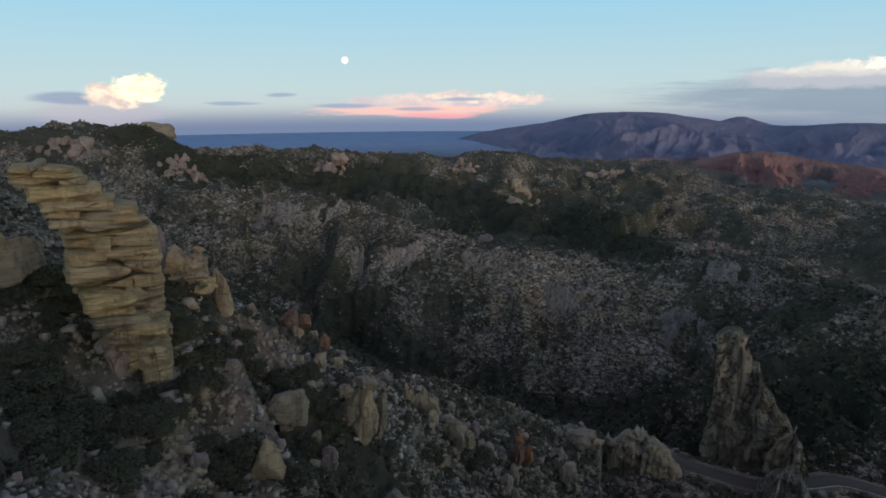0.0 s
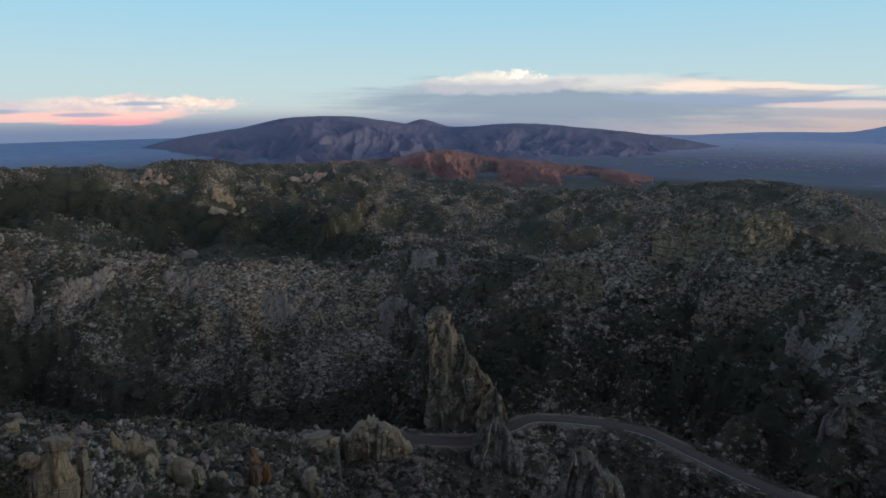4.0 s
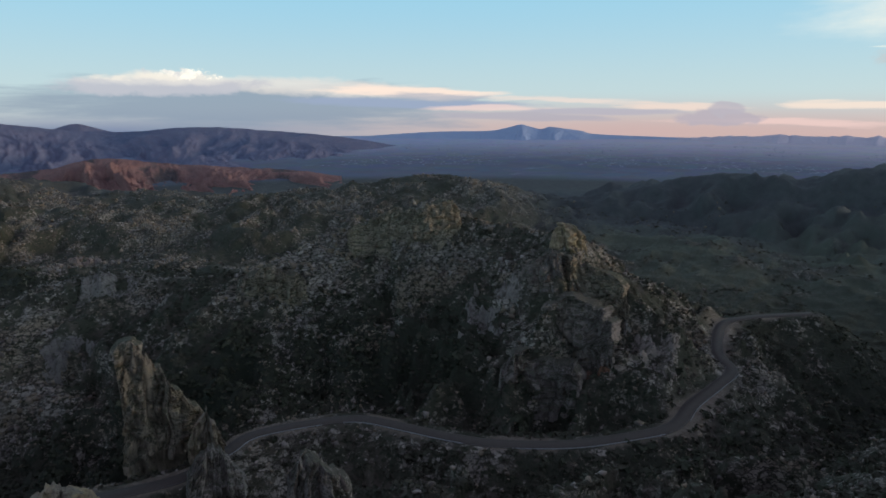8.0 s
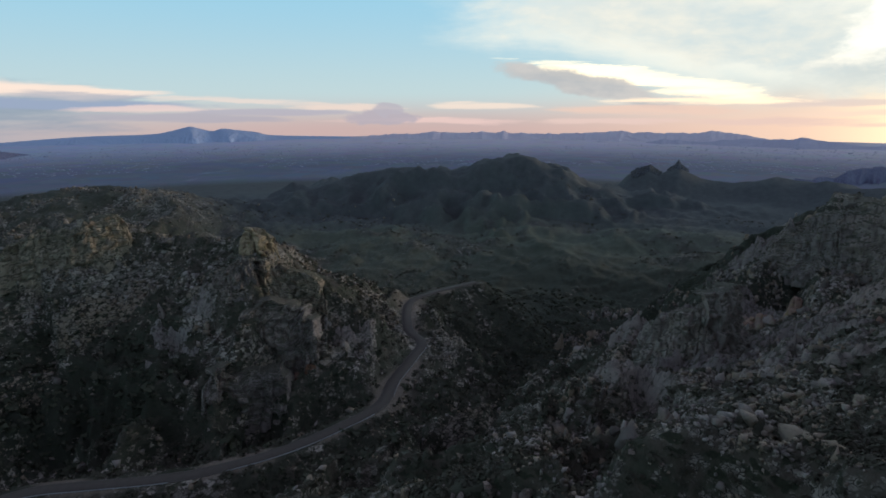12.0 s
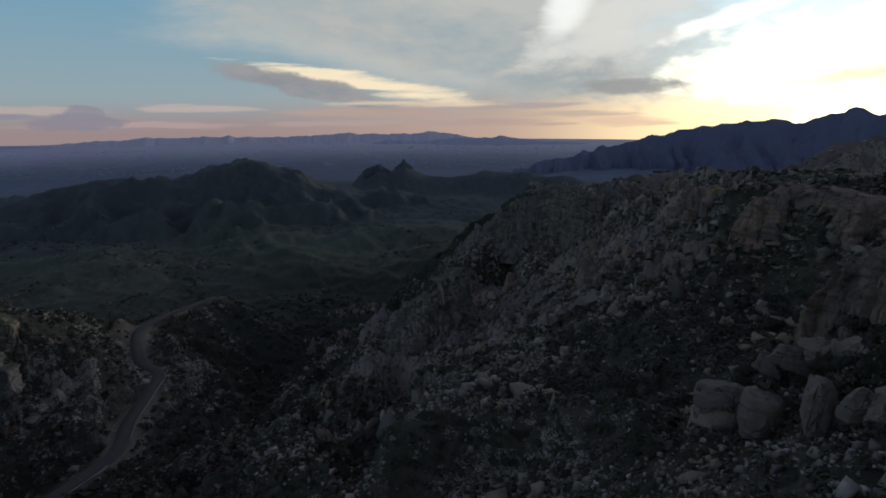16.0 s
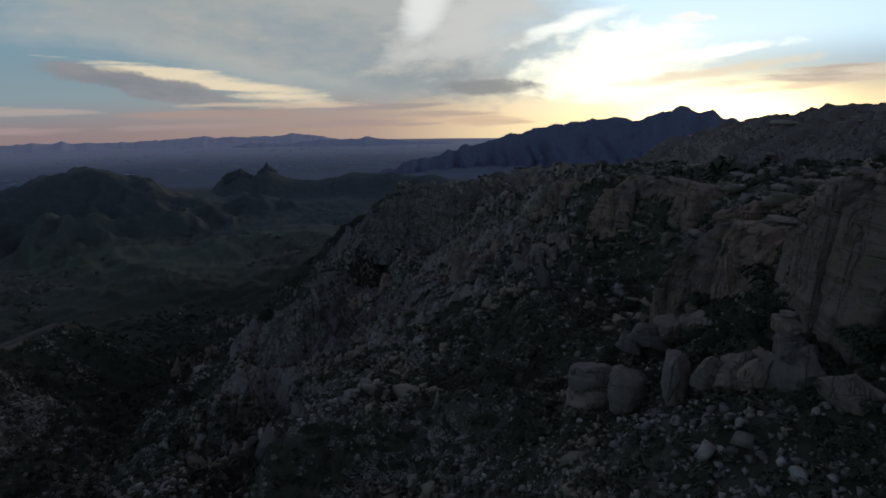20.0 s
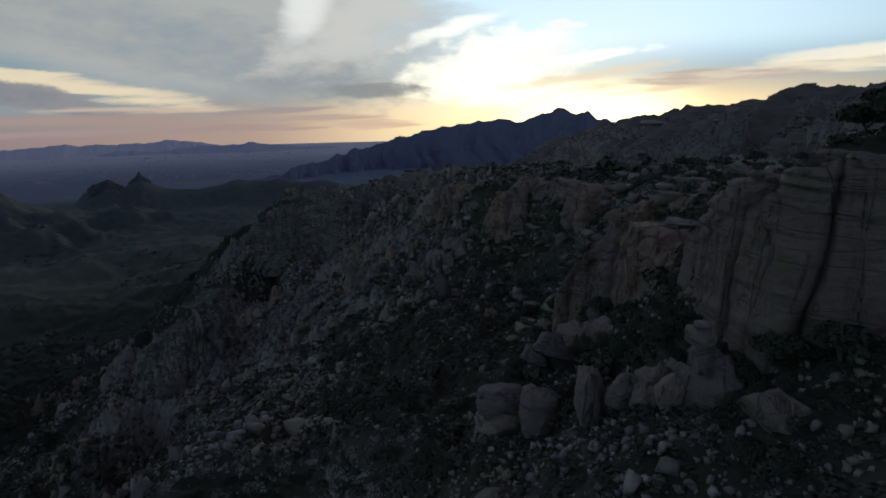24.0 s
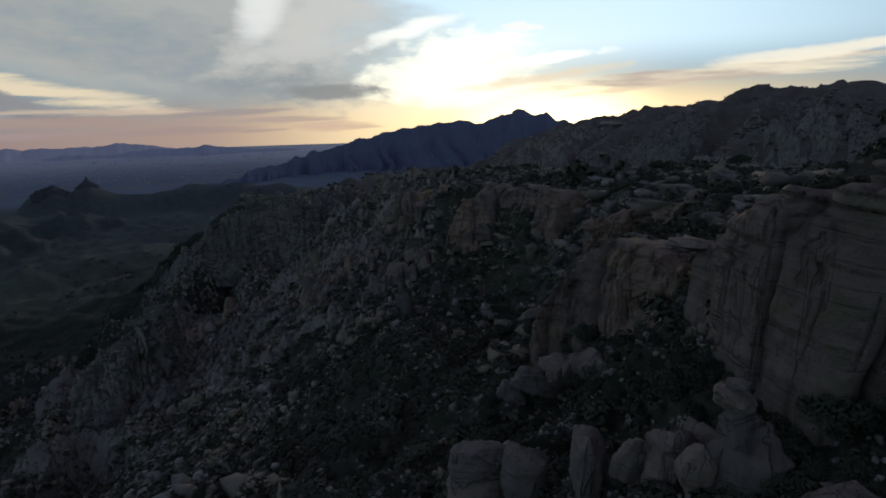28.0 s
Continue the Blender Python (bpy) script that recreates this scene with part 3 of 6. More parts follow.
# ridges: points as bearing, angle and distance; slope on the near and the far side; roughness; from and to what distance
RIDGES = {
    "far_crest": ([(-60, -1.0, 1000), (-44, -1.3, 1000), (-36.5, -1.65, 1050), (-34.3, -1.4, 1050), (-30, -1.95, 1080), (-26.3, -2.2, 1100), (-23.4, -4.0, 1120), (-19, -4.1, 1150),
                   (-12, -4.3, 1200), (-7.8, -4.9, 1220), (-2.4, -5.2, 1250), (0.9, -5.7, 1270), (3.9, -4.9, 1280), (7.5, -4.75, 1300), (11, -5.5, 1330), (20.9, -5.7, 1400)], 0.32, 0.25, 14),
    "plateau": ([(20.9, -5.8, 1400), (25.9, -6.84, 1380), (30.8, -7.2, 1330), (38.8, -8.07, 1250), (43.8, -8.2, 1200), (49.6, -7.2, 1250), (54.6, -6.8, 1280), (59, -6.9, 1300)], 0.10, 0.25, 9),
    "across": ([(-40, -6.0, 640), (-28, -7.0, 640), (-15.8, -8.0, 620), (-11, -9.6, 580), (-4, -12.1, 520), (4.7, -14.4, 480), (12.4, -14.6, 480), (18, -15.9, 470), (22.6, -14.8, 480), (27, -14, 490),
                (33.9, -15.1, 475), (39.3, -16, 460), (44.3, -14.6, 450), (49.6, -11.3, 445)], 0.62, 0.45, 9),
    "road_hill": ([(38.5, -15.4, 400), (44.5, -13.4, 420), (49.5, -11.4, 440), (52.8, -10.5, 445), (57.1, -9.1, 440), (60.1, -10.3, 430), (63.5, -11.7, 410), (68, -12.2, 390), (70.7, -11.7, 380),
                   (72.4, -13.2, 378), (74.6, -15.5, 374)], 0.62, 0.5, 6),
    "road_spur": ([(74.6, -15.5, 374), (76.5, -19.2, 365), (80.4, -21.3, 345), (82.9, -26, 300)], 0.62, 0.5, 6),
    "near_spur": ([(-42, -11.5, 104), (-34, -14.5, 106), (-27, -15, 110), (-24.5, -15.8, 112), (-23, -17.2, 113), (-21, -19.4, 113), (-16.3, -20.4, 122), (-8.7, -25.2, 140), (-0.3, -27, 162), (7, -29, 182), (13, -30.5, 202), (23.3, -31.6, 232), (27, -32.4, 238)], 0.55, 0.75, 2),
    "right_spur": ([(123.5, -7.8, 567), (120.2, -9.6, 510), (118.5, -12.9, 450), (116.2, -16.8, 400), (112.1, -19.2, 350), (108, -20.5, 315), (105.5, -24, 262), (104.2, -27, 222), (99.3, -31, 172)], 1.0, 0.9, 6),
    "rim": ([(123.5, -7.8, 567), (131, -8.6, 420), (137, -8.6, 260), (140.5, -7.2, 172), (145, -6.7, 154), (148.4, -6.7, 141), (152.6, -7.6, 121), (155.6, -8.2, 102), (157.4, -7.4, 86), (159.8, -6.0, 71), (163, -5.0, 66), (167, -3.8, 63),
             (172, -3.2, 62), (185, -3, 62), (200, -3, 62)], 1.9, 0.10, 1),
    "mid_crest": ([(123.5, -7.8, 567), (127.3, -7.6, 570), (131.5, -6.5, 600), (135.1, -5.85, 650), (139.5, -6.4, 660), (144.2, -6.2, 680), (150, -4.6, 760)], 0.2, 0.4, 6),
    "sky_ridge": ([(146.8, -5.1, 900), (150.6, -3.6, 860), (154.0, -1.7, 830), (158.5, -0.55, 800), (163, -0.2, 770), (167.4, 0.0, 740), (171.6, 0.85, 710), (174.6, 1.9, 680), (177.8, 1.8, 650), (200, 2, 600), (240, 1, 500)], 0.17, 0.3, 8),
    "dark_hill": ([(49.8, -7.9, 1250), (54.6, -7.05, 1300), (60.6, -7.4, 1320), (65.1, -8.1, 1350), (69.2, -8.5, 1400), (76.3, -7.6, 1450), (80.2, -6.55, 1480), (85.7, -6, 1500), (90.1, -5.95, 1500),
                   (93.3, -5.1, 1500), (96.1, -4.7, 1500), (99, -5.5, 1500), (102, -6.7, 1520), (105, -7.6, 1550)], 0.21, 0.3, 34),
    "castle": ([(105, -7.3, 1850), (106.2, -6, 1850), (108, -5.4, 1850), (108.9, -5.85, 1850), (110.4, -5.2, 1850), (112.3, -5.9, 1850), (115.1, -6.2, 1850), (117, -5.9, 1850), (120, -5.8, 1800), (126, -6.3, 1700)], 0.45, 0.4, 24),
    "knoll": ([(40, -36.5, 150), (42.5, -35, 150), (45, -34.6, 150), (47.5, -36.5, 150)], 1.5, 1.5, 1),
}
# ranges that stand on the plain
RANGES = {
    "red_hills": ([(12, -6.2, 2250), (17.1, -5.3, 2250), (23.7, -5.05, 2280), (28, -4.35, 2300), (33.4, -5.0, 2300), (36, -5.2, 2280), (38.6, -5.5, 2250), (43.6, -5.9, 2150), (48.3, -6.6, 2050)], 0.125, 0.3, 26),
    "big_range": ([(-3, -4.8, 3900), (-1.3, -4.3, 3900), (4.1, -2.9, 3950), (9.7, -2.05, 4000), (14, -1.2, 4000), (19.3, -1.1, 4000), (22.6, -1.5, 4050), (26.4, -2.0, 4100), (30.6, -2.15, 4000), (35.8, -1.85, 3900),
                   (42.8, -2.35, 3800), (47.8, -2.85, 3750), (53, -3.65, 3700), (58.7, -4.6, 3700)], 0.09, 0.3, 20),
    "range_knob": ([(24, -2.2, 4400), (25.7, -1.6, 4400), (26.6, -1.45, 4400), (27.6, -1.7, 4400), (29.5, -2.3, 4400)], 0.3, 0.3, 10),
    "sunset_mountain": ([(115, -6.9, 2000), (118, -6.35, 2080), (121.2, -5.8, 2200), (124.8, -4.8, 2450), (129.5, -3.5, 2700), (133.8, -2.45, 2850), (138.7, -1.5, 2900), (143.6, -0.95, 2900), (145.2, -1.25, 2900), (148.7, -0.15, 2900),
                         (150.2, -0.6, 2900), (151.0, -0.45, 2900), (152.1, -0.85, 2900), (154.2, -1.6, 2900), (158.3, -2.3, 2900), (170, -2.3, 2900)], 0.4, 0.4, 26),
    "south_range": ([(49.3, -2.95, 4650), (56.8, -2.5, 4650), (62.2, -2.4, 4650), (64.0, -2.15, 4650), (65.5, -1.8, 4650), (66.3, -1.95, 4650), (67.4, -2.2, 4650), (68.3, -2.0, 4650), (69.6, -2.15, 4650), (71.2, -2.35, 4650), (72.8, -2.65, 4650), (79.7, -2.85, 4700)], 0.25, 0.3, 3),
    "west_range": ([(80.8, -2.8, 4700), (86.5, -2.55, 4700), (92.9, -2.45, 4700), (98.5, -2.55, 4700), (104.6, -2.3, 4700), (109.8, -2.4, 4700), (113.6, -2.2, 4700), (117.4, -2.7, 4700), (123.9, -2.95, 4700)], 0.2, 0.3, 16),
    "west_hills": ([(100, -3.9, 4250), (103, -3.3, 4250), (106, -3.45, 4250), (109.4, -2.95, 4250), (111.5, -3.15, 4250), (115, -2.85, 4250), (118.6, -2.75, 4250), (120.2, -2.6, 4250), (122.5, -2.95, 4250), (126, -3.2, 4250), (131, -3.4, 4250)], 0.2, 0.3, 12),
}
ROAD = [stand(az, el, 150 / math.tan(radians(-el))) for az, el in ((22.0, -31.6), (26.5, -32.06), (31.5, -32.1), (35.4, -30.9), (38.3, -29.9), (44.6, -29.65), (49.3, -29.75), (54.1, -30.75),
        (59.1, -31.7), (64, -32.1), (71.3, -31.65), (77, -30.35), (81.7, -28.6), (83.3, -26.4), (85.3, -24.3), (86.3, -22.85), (84.9, -21.4), (85.1, -19.1), (87.3, -18.1), (92, -16.96))]


def curve_through(points, per=6):
    """A smooth line through the points (Catmull-Rom)."""
    pts = np.array([2 * points[0] - points[1], *points, 2 * points[-1] - points[-2]])
    out = []
    for k in range(1, len(pts) - 2):
        for s in np.linspace(0, 1, per, endpoint=False):
            a, b, c, d = pts[k - 1:k + 3]
            out.append(0.5 * (2 * b + (c - a) * s + (2 * a - 5 * b + 4 * c - d) * s ** 2 + (3 * b - a - 3 * c + d) * s ** 3))
    return np.array(out + [pts[-2]])


def nearest(x, y, line):
    """Distance to a line over the ground, its height there, and its distance from the first stand."""
    best = np.full(x.shape, 1e12)
    high, away, turn = np.zeros(x.shape), np.zeros(x.shape), np.zeros(x.shape)
    for a, b in zip(line[:-1], line[1:]):
        d = b - a
        s = np.clip(((x - a[0]) * d[0] + (y - a[1]) * d[1]) / (d[0] ** 2 + d[1] ** 2), 0, 1)
        qx, qy = a[0] + s * d[0], a[1] + s * d[1]
        r = (x - qx) ** 2 + (y - qy) ** 2
        k = r < best
        best = np.where(k, r, best)
        high = np.where(k, a[2] + s * d[2], high)
        away = np.where(k, qx * qx + qy * qy, away)
        turn = np.where(k, np.degrees(np.arctan2(np.abs(x * qy - y * qx), x * qx + y * qy)), turn)
    return np.sqrt(best), high, np.sqrt(away), turn


ROAD_LINE = curve_through(ROAD, 5)


def land_height(x, y):
    x, y = np.asarray(x, float), np.asarray(y, float)
    far = np.hypot(x, y)
    floor = EYE_Z + np.interp(far, [0, 150, 250, 400, 800, 1400, 1800, 5000], [-182, -182, -184, -196, -206, -232, -245, -245])
    down = x * math.sin(radians(50)) + y * math.cos(radians(50))
    slope = EYE_Z + np.minimum(-33 - np.where(down > 0, 0.70, 0.58) * down, -8 - 0.11 * np.clip(far - 85, 0, None))
    slope = np.where(far < 900, slope, -1e3)
    height = np.maximum(floor, slope)
    soft = 2.0 + far * 0.004
    for key, (points, front, behind, crag) in RIDGES.items():
        line = np.array([stand(*p) for p in points])
        lo, hi = np.hypot(line[:, 0], line[:, 1]).min() * 0.35, np.hypot(line[:, 0], line[:, 1]).max() * 1.7
        k = (far > lo) & (far < hi)
        if not k.any():
            continue
        d, high, away, turn = nearest(x[k], y[k], line)
        size = max(30, lo * 0.25)
        gully = fractal(x[k], y[k], size, 3, len(points), ridged=True)
        w = np.clip(0.5 + (far[k] - away) / np.maximum(d, 1) / 1.2, 0, 1)
        fall = front + (behind - front) * w * w * (3 - 2 * w)
        sheer = (away > 380) if key in ("mid_crest", "right_spur", "rim") else np.zeros(away.shape, bool)
        fall = fall + np.clip(np.where(sheer, 1.0, 0.7) - fall, 0, 1) * np.clip(np.where(sheer, (turn - 1) / 5, (turn - 6) / 22), 0, 1)
        h = high - fall * d * (1.08 - 0.22 * np.clip(gully, -1, 1)) + crag * 0.6 * np.clip(d / size, 0, 1) * gully
        s = soft[k]
        old = height[k]
        t = np.clip(0.5 + 0.5 * (h - old) / s, 0, 1)
        height[k] = old + (h - old) * t + s * t * (1 - t) * 0.5
    # hollows at the foot of the cliffs
    for az, away, deep in ((144, 132, 9), (148, 130, 6), (145, 112, 5), (149.5, 104, 4), (147, 86, 3), (152.5, 73, 5.5), (163, 49, -2)):
        cx, cy = math.sin(radians(az)) * away, math.cos(radians(az)) * away
        height -= deep * np.exp(-((x - cx) ** 2 + (y - cy) ** 2) / 17 ** 2)
    # the road's shelf
    k = (far > 150) & (far < 560)
    if k.any():
        d, high, away, turn = nearest(x[k], y[k], ROAD_LINE)
        h = height[k]
        h = np.maximum(h, high - 0.75 * np.clip(d - 6, 0, 200))
        h = np.minimum(h, high + 1.1 * np.clip(d - 6, 0, 200))
        b = np.clip(d - 6, 0, 200)
        h = np.where((far[k] < away) & (turn < 5), np.minimum(h, high - 0.12 * b * np.clip(1.2 - b / 60, 0, 1) + 0.9 * np.clip(b - 45, 0, None)), h)
        height[k] = np.where(d < 6, high, h)
        calm = np.zeros_like(far)
        calm[k] = np.clip(1 - (d - 5) / 8, 0, 1)
    else:
        calm = np.zeros_like(far)
    hilly = np.clip((1750 - far) / 200, 0, 1) * (1 - calm)
    rolling = np.clip((far - 420) / 250, 0, 1) * hilly
    height += rolling * (7 * fractal(x, y, 210, 4, 51, ridged=True) - 5)
    bearing = np.degrees(np.arctan2(x, y))
    vale = np.clip((bearing - 72) / 12, 0, 1) * np.clip((128 - bearing) / 6, 0, 1) * np.clip((far - 520) / 200, 0, 1) * np.clip((1500 - far) / 300, 0, 1)
    height += np.clip((far - 650) / 150, 0, 1) * hilly * (5.0 * fractal(x, y, 75, 3, 101, 0.55, True) - 2.5)
    height += vale * (7 * fractal(x, y, 260, 4, 81, 0.5, True) - 6)
    own, gap = joints(x + 2 * lattice(x, y, 11, 83), y + 2 * lattice(x, y, 11, 84), 7.5, 85)
    near_rock = (1 - calm) * np.clip((far - 170) / 60, 0, 1) * np.clip((680 - far) / 80, 0, 1) * (1 - vale) * np.clip(1.4 * fractal(x, y, 46, 3, 86) + 0.55, 0, 1)
    height += near_rock * (3.0 * own - 1.0 - 0.9 * (gap < 0.12))
    own, gap = joints(x + 5 * lattice(x, y, 30, 87), y + 5 * lattice(x, y, 30, 88), 21, 89)
    far_rock = np.clip((far - 520) / 90, 0, 1) * np.clip((1420 - far) / 90, 0, 1) * np.clip((78 - bearing) / 10, 0, 1) * np.clip(1.5 * fractal(x, y, 120, 3, 90) + 0.45, 0, 1)
    height += far_rock * (9.0 * own ** 2 - 2.0)
    height += hilly * np.clip((far - 230) / 200, 0, 1) * np.clip((1400 - far) / 200, 0, 1) * 4.0 * knobs(x, y, 26, 53) * (fractal(x, y, 120, 2, 57) > -0.1)
    height += hilly * (fractal(x, y, 34, 3, 3) * 1.3 + fractal(x, y, 9, 3, 7) * 0.55)
    height += hilly * np.clip(far / 100, 0.3, 1) * knobs(x, y, 9, 21) * 4.0 * (fractal(x, y, 60, 2, 31) > -0.15)
    return height


def mesh_object(name, verts, faces, mat, smooth=True, parent=None):
    verts, faces = np.asarray(verts, np.float32), np.asarray(faces, np.int32)
    me = bpy.data.meshes.new(name)
    n = faces.shape[1]
    me.vertices.add(len(verts))
    me.vertices.foreach_set("co", verts.ravel())
    me.loops.add(faces.size)
    me.loops.foreach_set("vertex_index", faces.ravel())
    me.polygons.add(len(faces))
    me.polygons.foreach_set("loop_start", np.arange(0, faces.size, n, dtype=np.int32))
    if smooth:
        me.polygons.foreach_set("use_smooth", np.ones(len(faces), bool))
    me.update(calc_edges=True)
    me.materials.append(mat)
    ob = new(name, me)
    if parent:
        ob.parent = parent
    return ob


# bearing, distance and spread of rocky spots
CRAGGY = ((70.5, 368, 26), (73.6, 352, 20), (52, 434, 30), (57, 440, 22), (40.6, 396, 26), (67, 308, 20), (29.6, 268, 18))


CANYON = ((-14, 400), (0, 345), (14, 315), (24, 310), (45, 345), (60, 300), (80, 250), (97, 330), (100, 600))
BACK_CANYON = ((-25, 1000), (-10, 1080), (0, 1050), (12, 980), (20, 850), (28, 720), (38, 620), (46, 560))


def woods(x, y):
    """How thickly oaks fill the canyons, 0..1."""
    x, y = np.asarray(x, float), np.asarray(y, float)
    share = 0
    for bed, wide in ((CANYON, 52), (BACK_CANYON, 78)):
        d, _, _, _ = nearest(x, y, np.array([stand(a, -20, f) for a, f in bed]))
        share = np.maximum(share, np.clip(1.3 - d / wide + 0.35 * fractal(x, y, 60, 3, 97), 0, 1))
    return share * (1 - 0.55 * np.clip((np.degrees(np.arctan2(x, y)) - 50) / 14, 0, 1))


def darkening(x, y):
    """Darkening of the ground by low plants: under the oaks and over the floor of the valley."""
    x, y = np.asarray(x, float), np.asarray(y, float)
    far, az = np.hypot(x, y), np.degrees(np.arctan2(x, y))
    valley = np.clip((az - 84) / 12, 0, 1) * np.clip((130 - az) / 6, 0, 1) * np.clip((far - 260) / 120, 0, 1) * np.clip((1950 - far) / 200, 0, 1)
    return np.maximum(woods(x, y), valley * np.clip(0.6 + 0.6 * fractal(x, y, 130, 3, 99), 0, 1))


def stoniness(x, y):
    """Share of bare rock: crests and the slopes near the canyon are stony, the valley and the green hills are not."""
    x, y = np.asarray(x, float), np.asarray(y, float)
    far, az = np.hypot(x, y), np.degrees(np.arctan2(x, y))
    share = 0.64 - 0.14 * np.clip((far - 160) / 150, 0, 1) - 0.14 * np.clip((far - 500) / 500, 0, 1)
    valley = np.clip((az - 66) / 14, 0, 1) * np.clip((124 - az) / 6, 0, 1) * np.clip((far - 430) / 120, 0, 1)
    share = share * (1 - 0.85 * valley)
    share = share + 0.2 * np.clip((az - 104) / 12, 0, 1) * np.clip((132 - az) / 8, 0, 1) * np.clip((300 - far) / 60, 0, 1)
    share = share - 0.1 * np.clip((az - 92) / 6, 0, 1) * np.clip((116 - az) / 8, 0, 1) * np.clip((far - 60) / 40, 0, 1)
    share = share - 0.12 * np.clip((az - 126) / 10, 0, 1) * np.clip((100 - far) / 25, 0, 1)
    share = share + 0.26 * fractal(x, y, 110, 3, 61) + 0.24 * fractal(x, y, 28, 3, 67)
    share = share + np.clip((far - 230) / 100, 0, 1) * (1 - valley) * (0.5 * knobs(x, y, 26, 53) - 0.08)
    for az0, away, wide in CRAGGY:
        cx, cy = math.sin(radians(az0)) * away, math.cos(radians(az0)) * away
        share = share + 0.3 * np.exp(-((x - cx) ** 2 + (y - cy) ** 2) / wide ** 2)
    return np.clip(share - 0.5 * woods(x, y), 0, 1)


def bareness(x, y):
    """Bare earth of the road's cut banks."""
    d, _, away, _ = nearest(x, y, ROAD_LINE)
    k = np.clip(1 - (d - 5) / 10, 0, 1) * (np.hypot(x, y) > away - 5) + np.clip(1 - (d - 4) / 3, 0, 1)
    far, az = np.hypot(x, y), np.degrees(np.arctan2(x, y))
    path = np.clip(1.6 - np.abs(az + 29 - 0.1 * (far - 60)) / 9, 0, 1) * np.clip(1.6 - np.abs(far - 78) / 24, 0, 1) * 1.6
    return np.clip(k * (0.32 + 0.9 * fractal(x, y, 24, 2, 71)), 0, 0.8) + np.clip(path * (0.55 + 1.0 * fractal(x, y, 9, 3, 73)), 0, 0.85)


def build_land():
    """One sheet of ground from under the camera to the horizon, finer towards the middle."""
    az = np.radians(np.concatenate([np.arange(-44, 186, 0.21), np.arange(186, 315.9, 2.0)]))
    r = np.concatenate([[0.02], np.geomspace(6, 60, 50), np.geomspace(61, 250, 135), np.linspace(252, 620, 195), np.geomspace(626, 1500, 105), np.geomspace(1530, 4950, 34)])
    a, d = np.meshgrid(az, r, indexing="ij")
    x, y = np.sin(a) * d, np.cos(a) * d
    z = land_height(x.ravel(), y.ravel()).reshape(x.shape)
    verts = np.stack([x, y, z], -1).reshape(-1, 3)
    i, j = np.meshgrid(np.arange(len(az)), np.arange(len(r) - 1), indexing="ij")
    i2 = (i + 1) % len(az)
    m = len(r)
    faces = np.stack([i * m + j, i * m + j + 1, i2 * m + j + 1, i2 * m + j], -1).reshape(-1, 4)
    ob = mesh_object("ground", verts, faces, LAND)
    for key, values in (("stony", stoniness(verts[:, 0], verts[:, 1])), ("wooded", darkening(verts[:, 0], verts[:, 1])), ("bare", bareness(verts[:, 0], verts[:, 1]))):
        ob.data.attributes.new(key, "FLOAT", "POINT").data.foreach_set("value", values.astype(np.float32))
    return tagged(ob, "rocky desert mountain slopes with scrub reaching the valley plain", "ground", kind="structure")


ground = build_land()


def build_range(name, key, mat, label, steps=560):
    """A far range of hills: its crest line, falling to both sides with gullies and spurs."""
    points, front, behind, crag = RANGES[key]
    line = curve_through([np.array((az, math.tan(radians(el)) * far, far)) for az, el, far in points], 8)
    az = np.linspace(points[0][0], points[-1][0], steps)
    crest_noise = crag * {"sunset_mountain": 0.34, "west_range": 0.5, "west_hills": 0.5}.get(key, 0.07) * fractal(az * 40, az * 0, 34, 4, len(points) + 60)
    crest, far = np.interp(az, line[:, 0], line[:, 1]), np.interp(az, line[:, 0], line[:, 2])
    crest = crest + crest_noise
    reach = (crest.max() + 262) / min(front, behind)
    off = np.concatenate([-reach * np.linspace(1, 0, 120) ** 1.5, reach * np.linspace(0.06, 1, 10)])
    a, o = np.meshgrid(np.radians(az), off, indexing="ij")
    d = far[:, None] + o
    d = np.minimum(d, 4960)
    x, y = np.sin(a) * d, np.cos(a) * d
    size = {"red_hills": 95, "big_range": 210}.get(key, max(110, reach * 0.07))
    along = a * far[:, None] + 0.5 * size * lattice(x, y, size * 1.5, len(points) + 70)
    spur = fractal(along, o * 0.35, size, 5, len(points) + 80, 0.55, ridged=True)
    fall = np.where(o < 0, front, behind) * np.abs(o)
    z = crest[:, None] - fall * (1.08 - 0.13 * spur) + crag * {"red_hills": 1.0, "big_range": 0.8, "sunset_mountain": 0.4}.get(key, 0.08) * np.clip(np.abs(o) / (0.3 * reach), 0.0, 1) * (spur - 0.7)
    z = np.maximum(z, -262)
    verts = np.stack([x, y, EYE_Z + z], -1).reshape(-1, 3)
    m = len(off)
    i, j = np.meshgrid(np.arange(len(az) - 1), np.arange(m - 1), indexing="ij")
    faces = np.stack([i * m + j, i * m + j + 1, (i + 1) * m + j + 1, (i + 1) * m + j], -1).reshape(-1, 4)
    ob = mesh_object(name, verts, faces, mat)
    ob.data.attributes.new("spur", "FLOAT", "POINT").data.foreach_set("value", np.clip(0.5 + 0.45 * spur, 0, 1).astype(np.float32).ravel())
    return tagged(ob, label, "mountains", kind="structure")


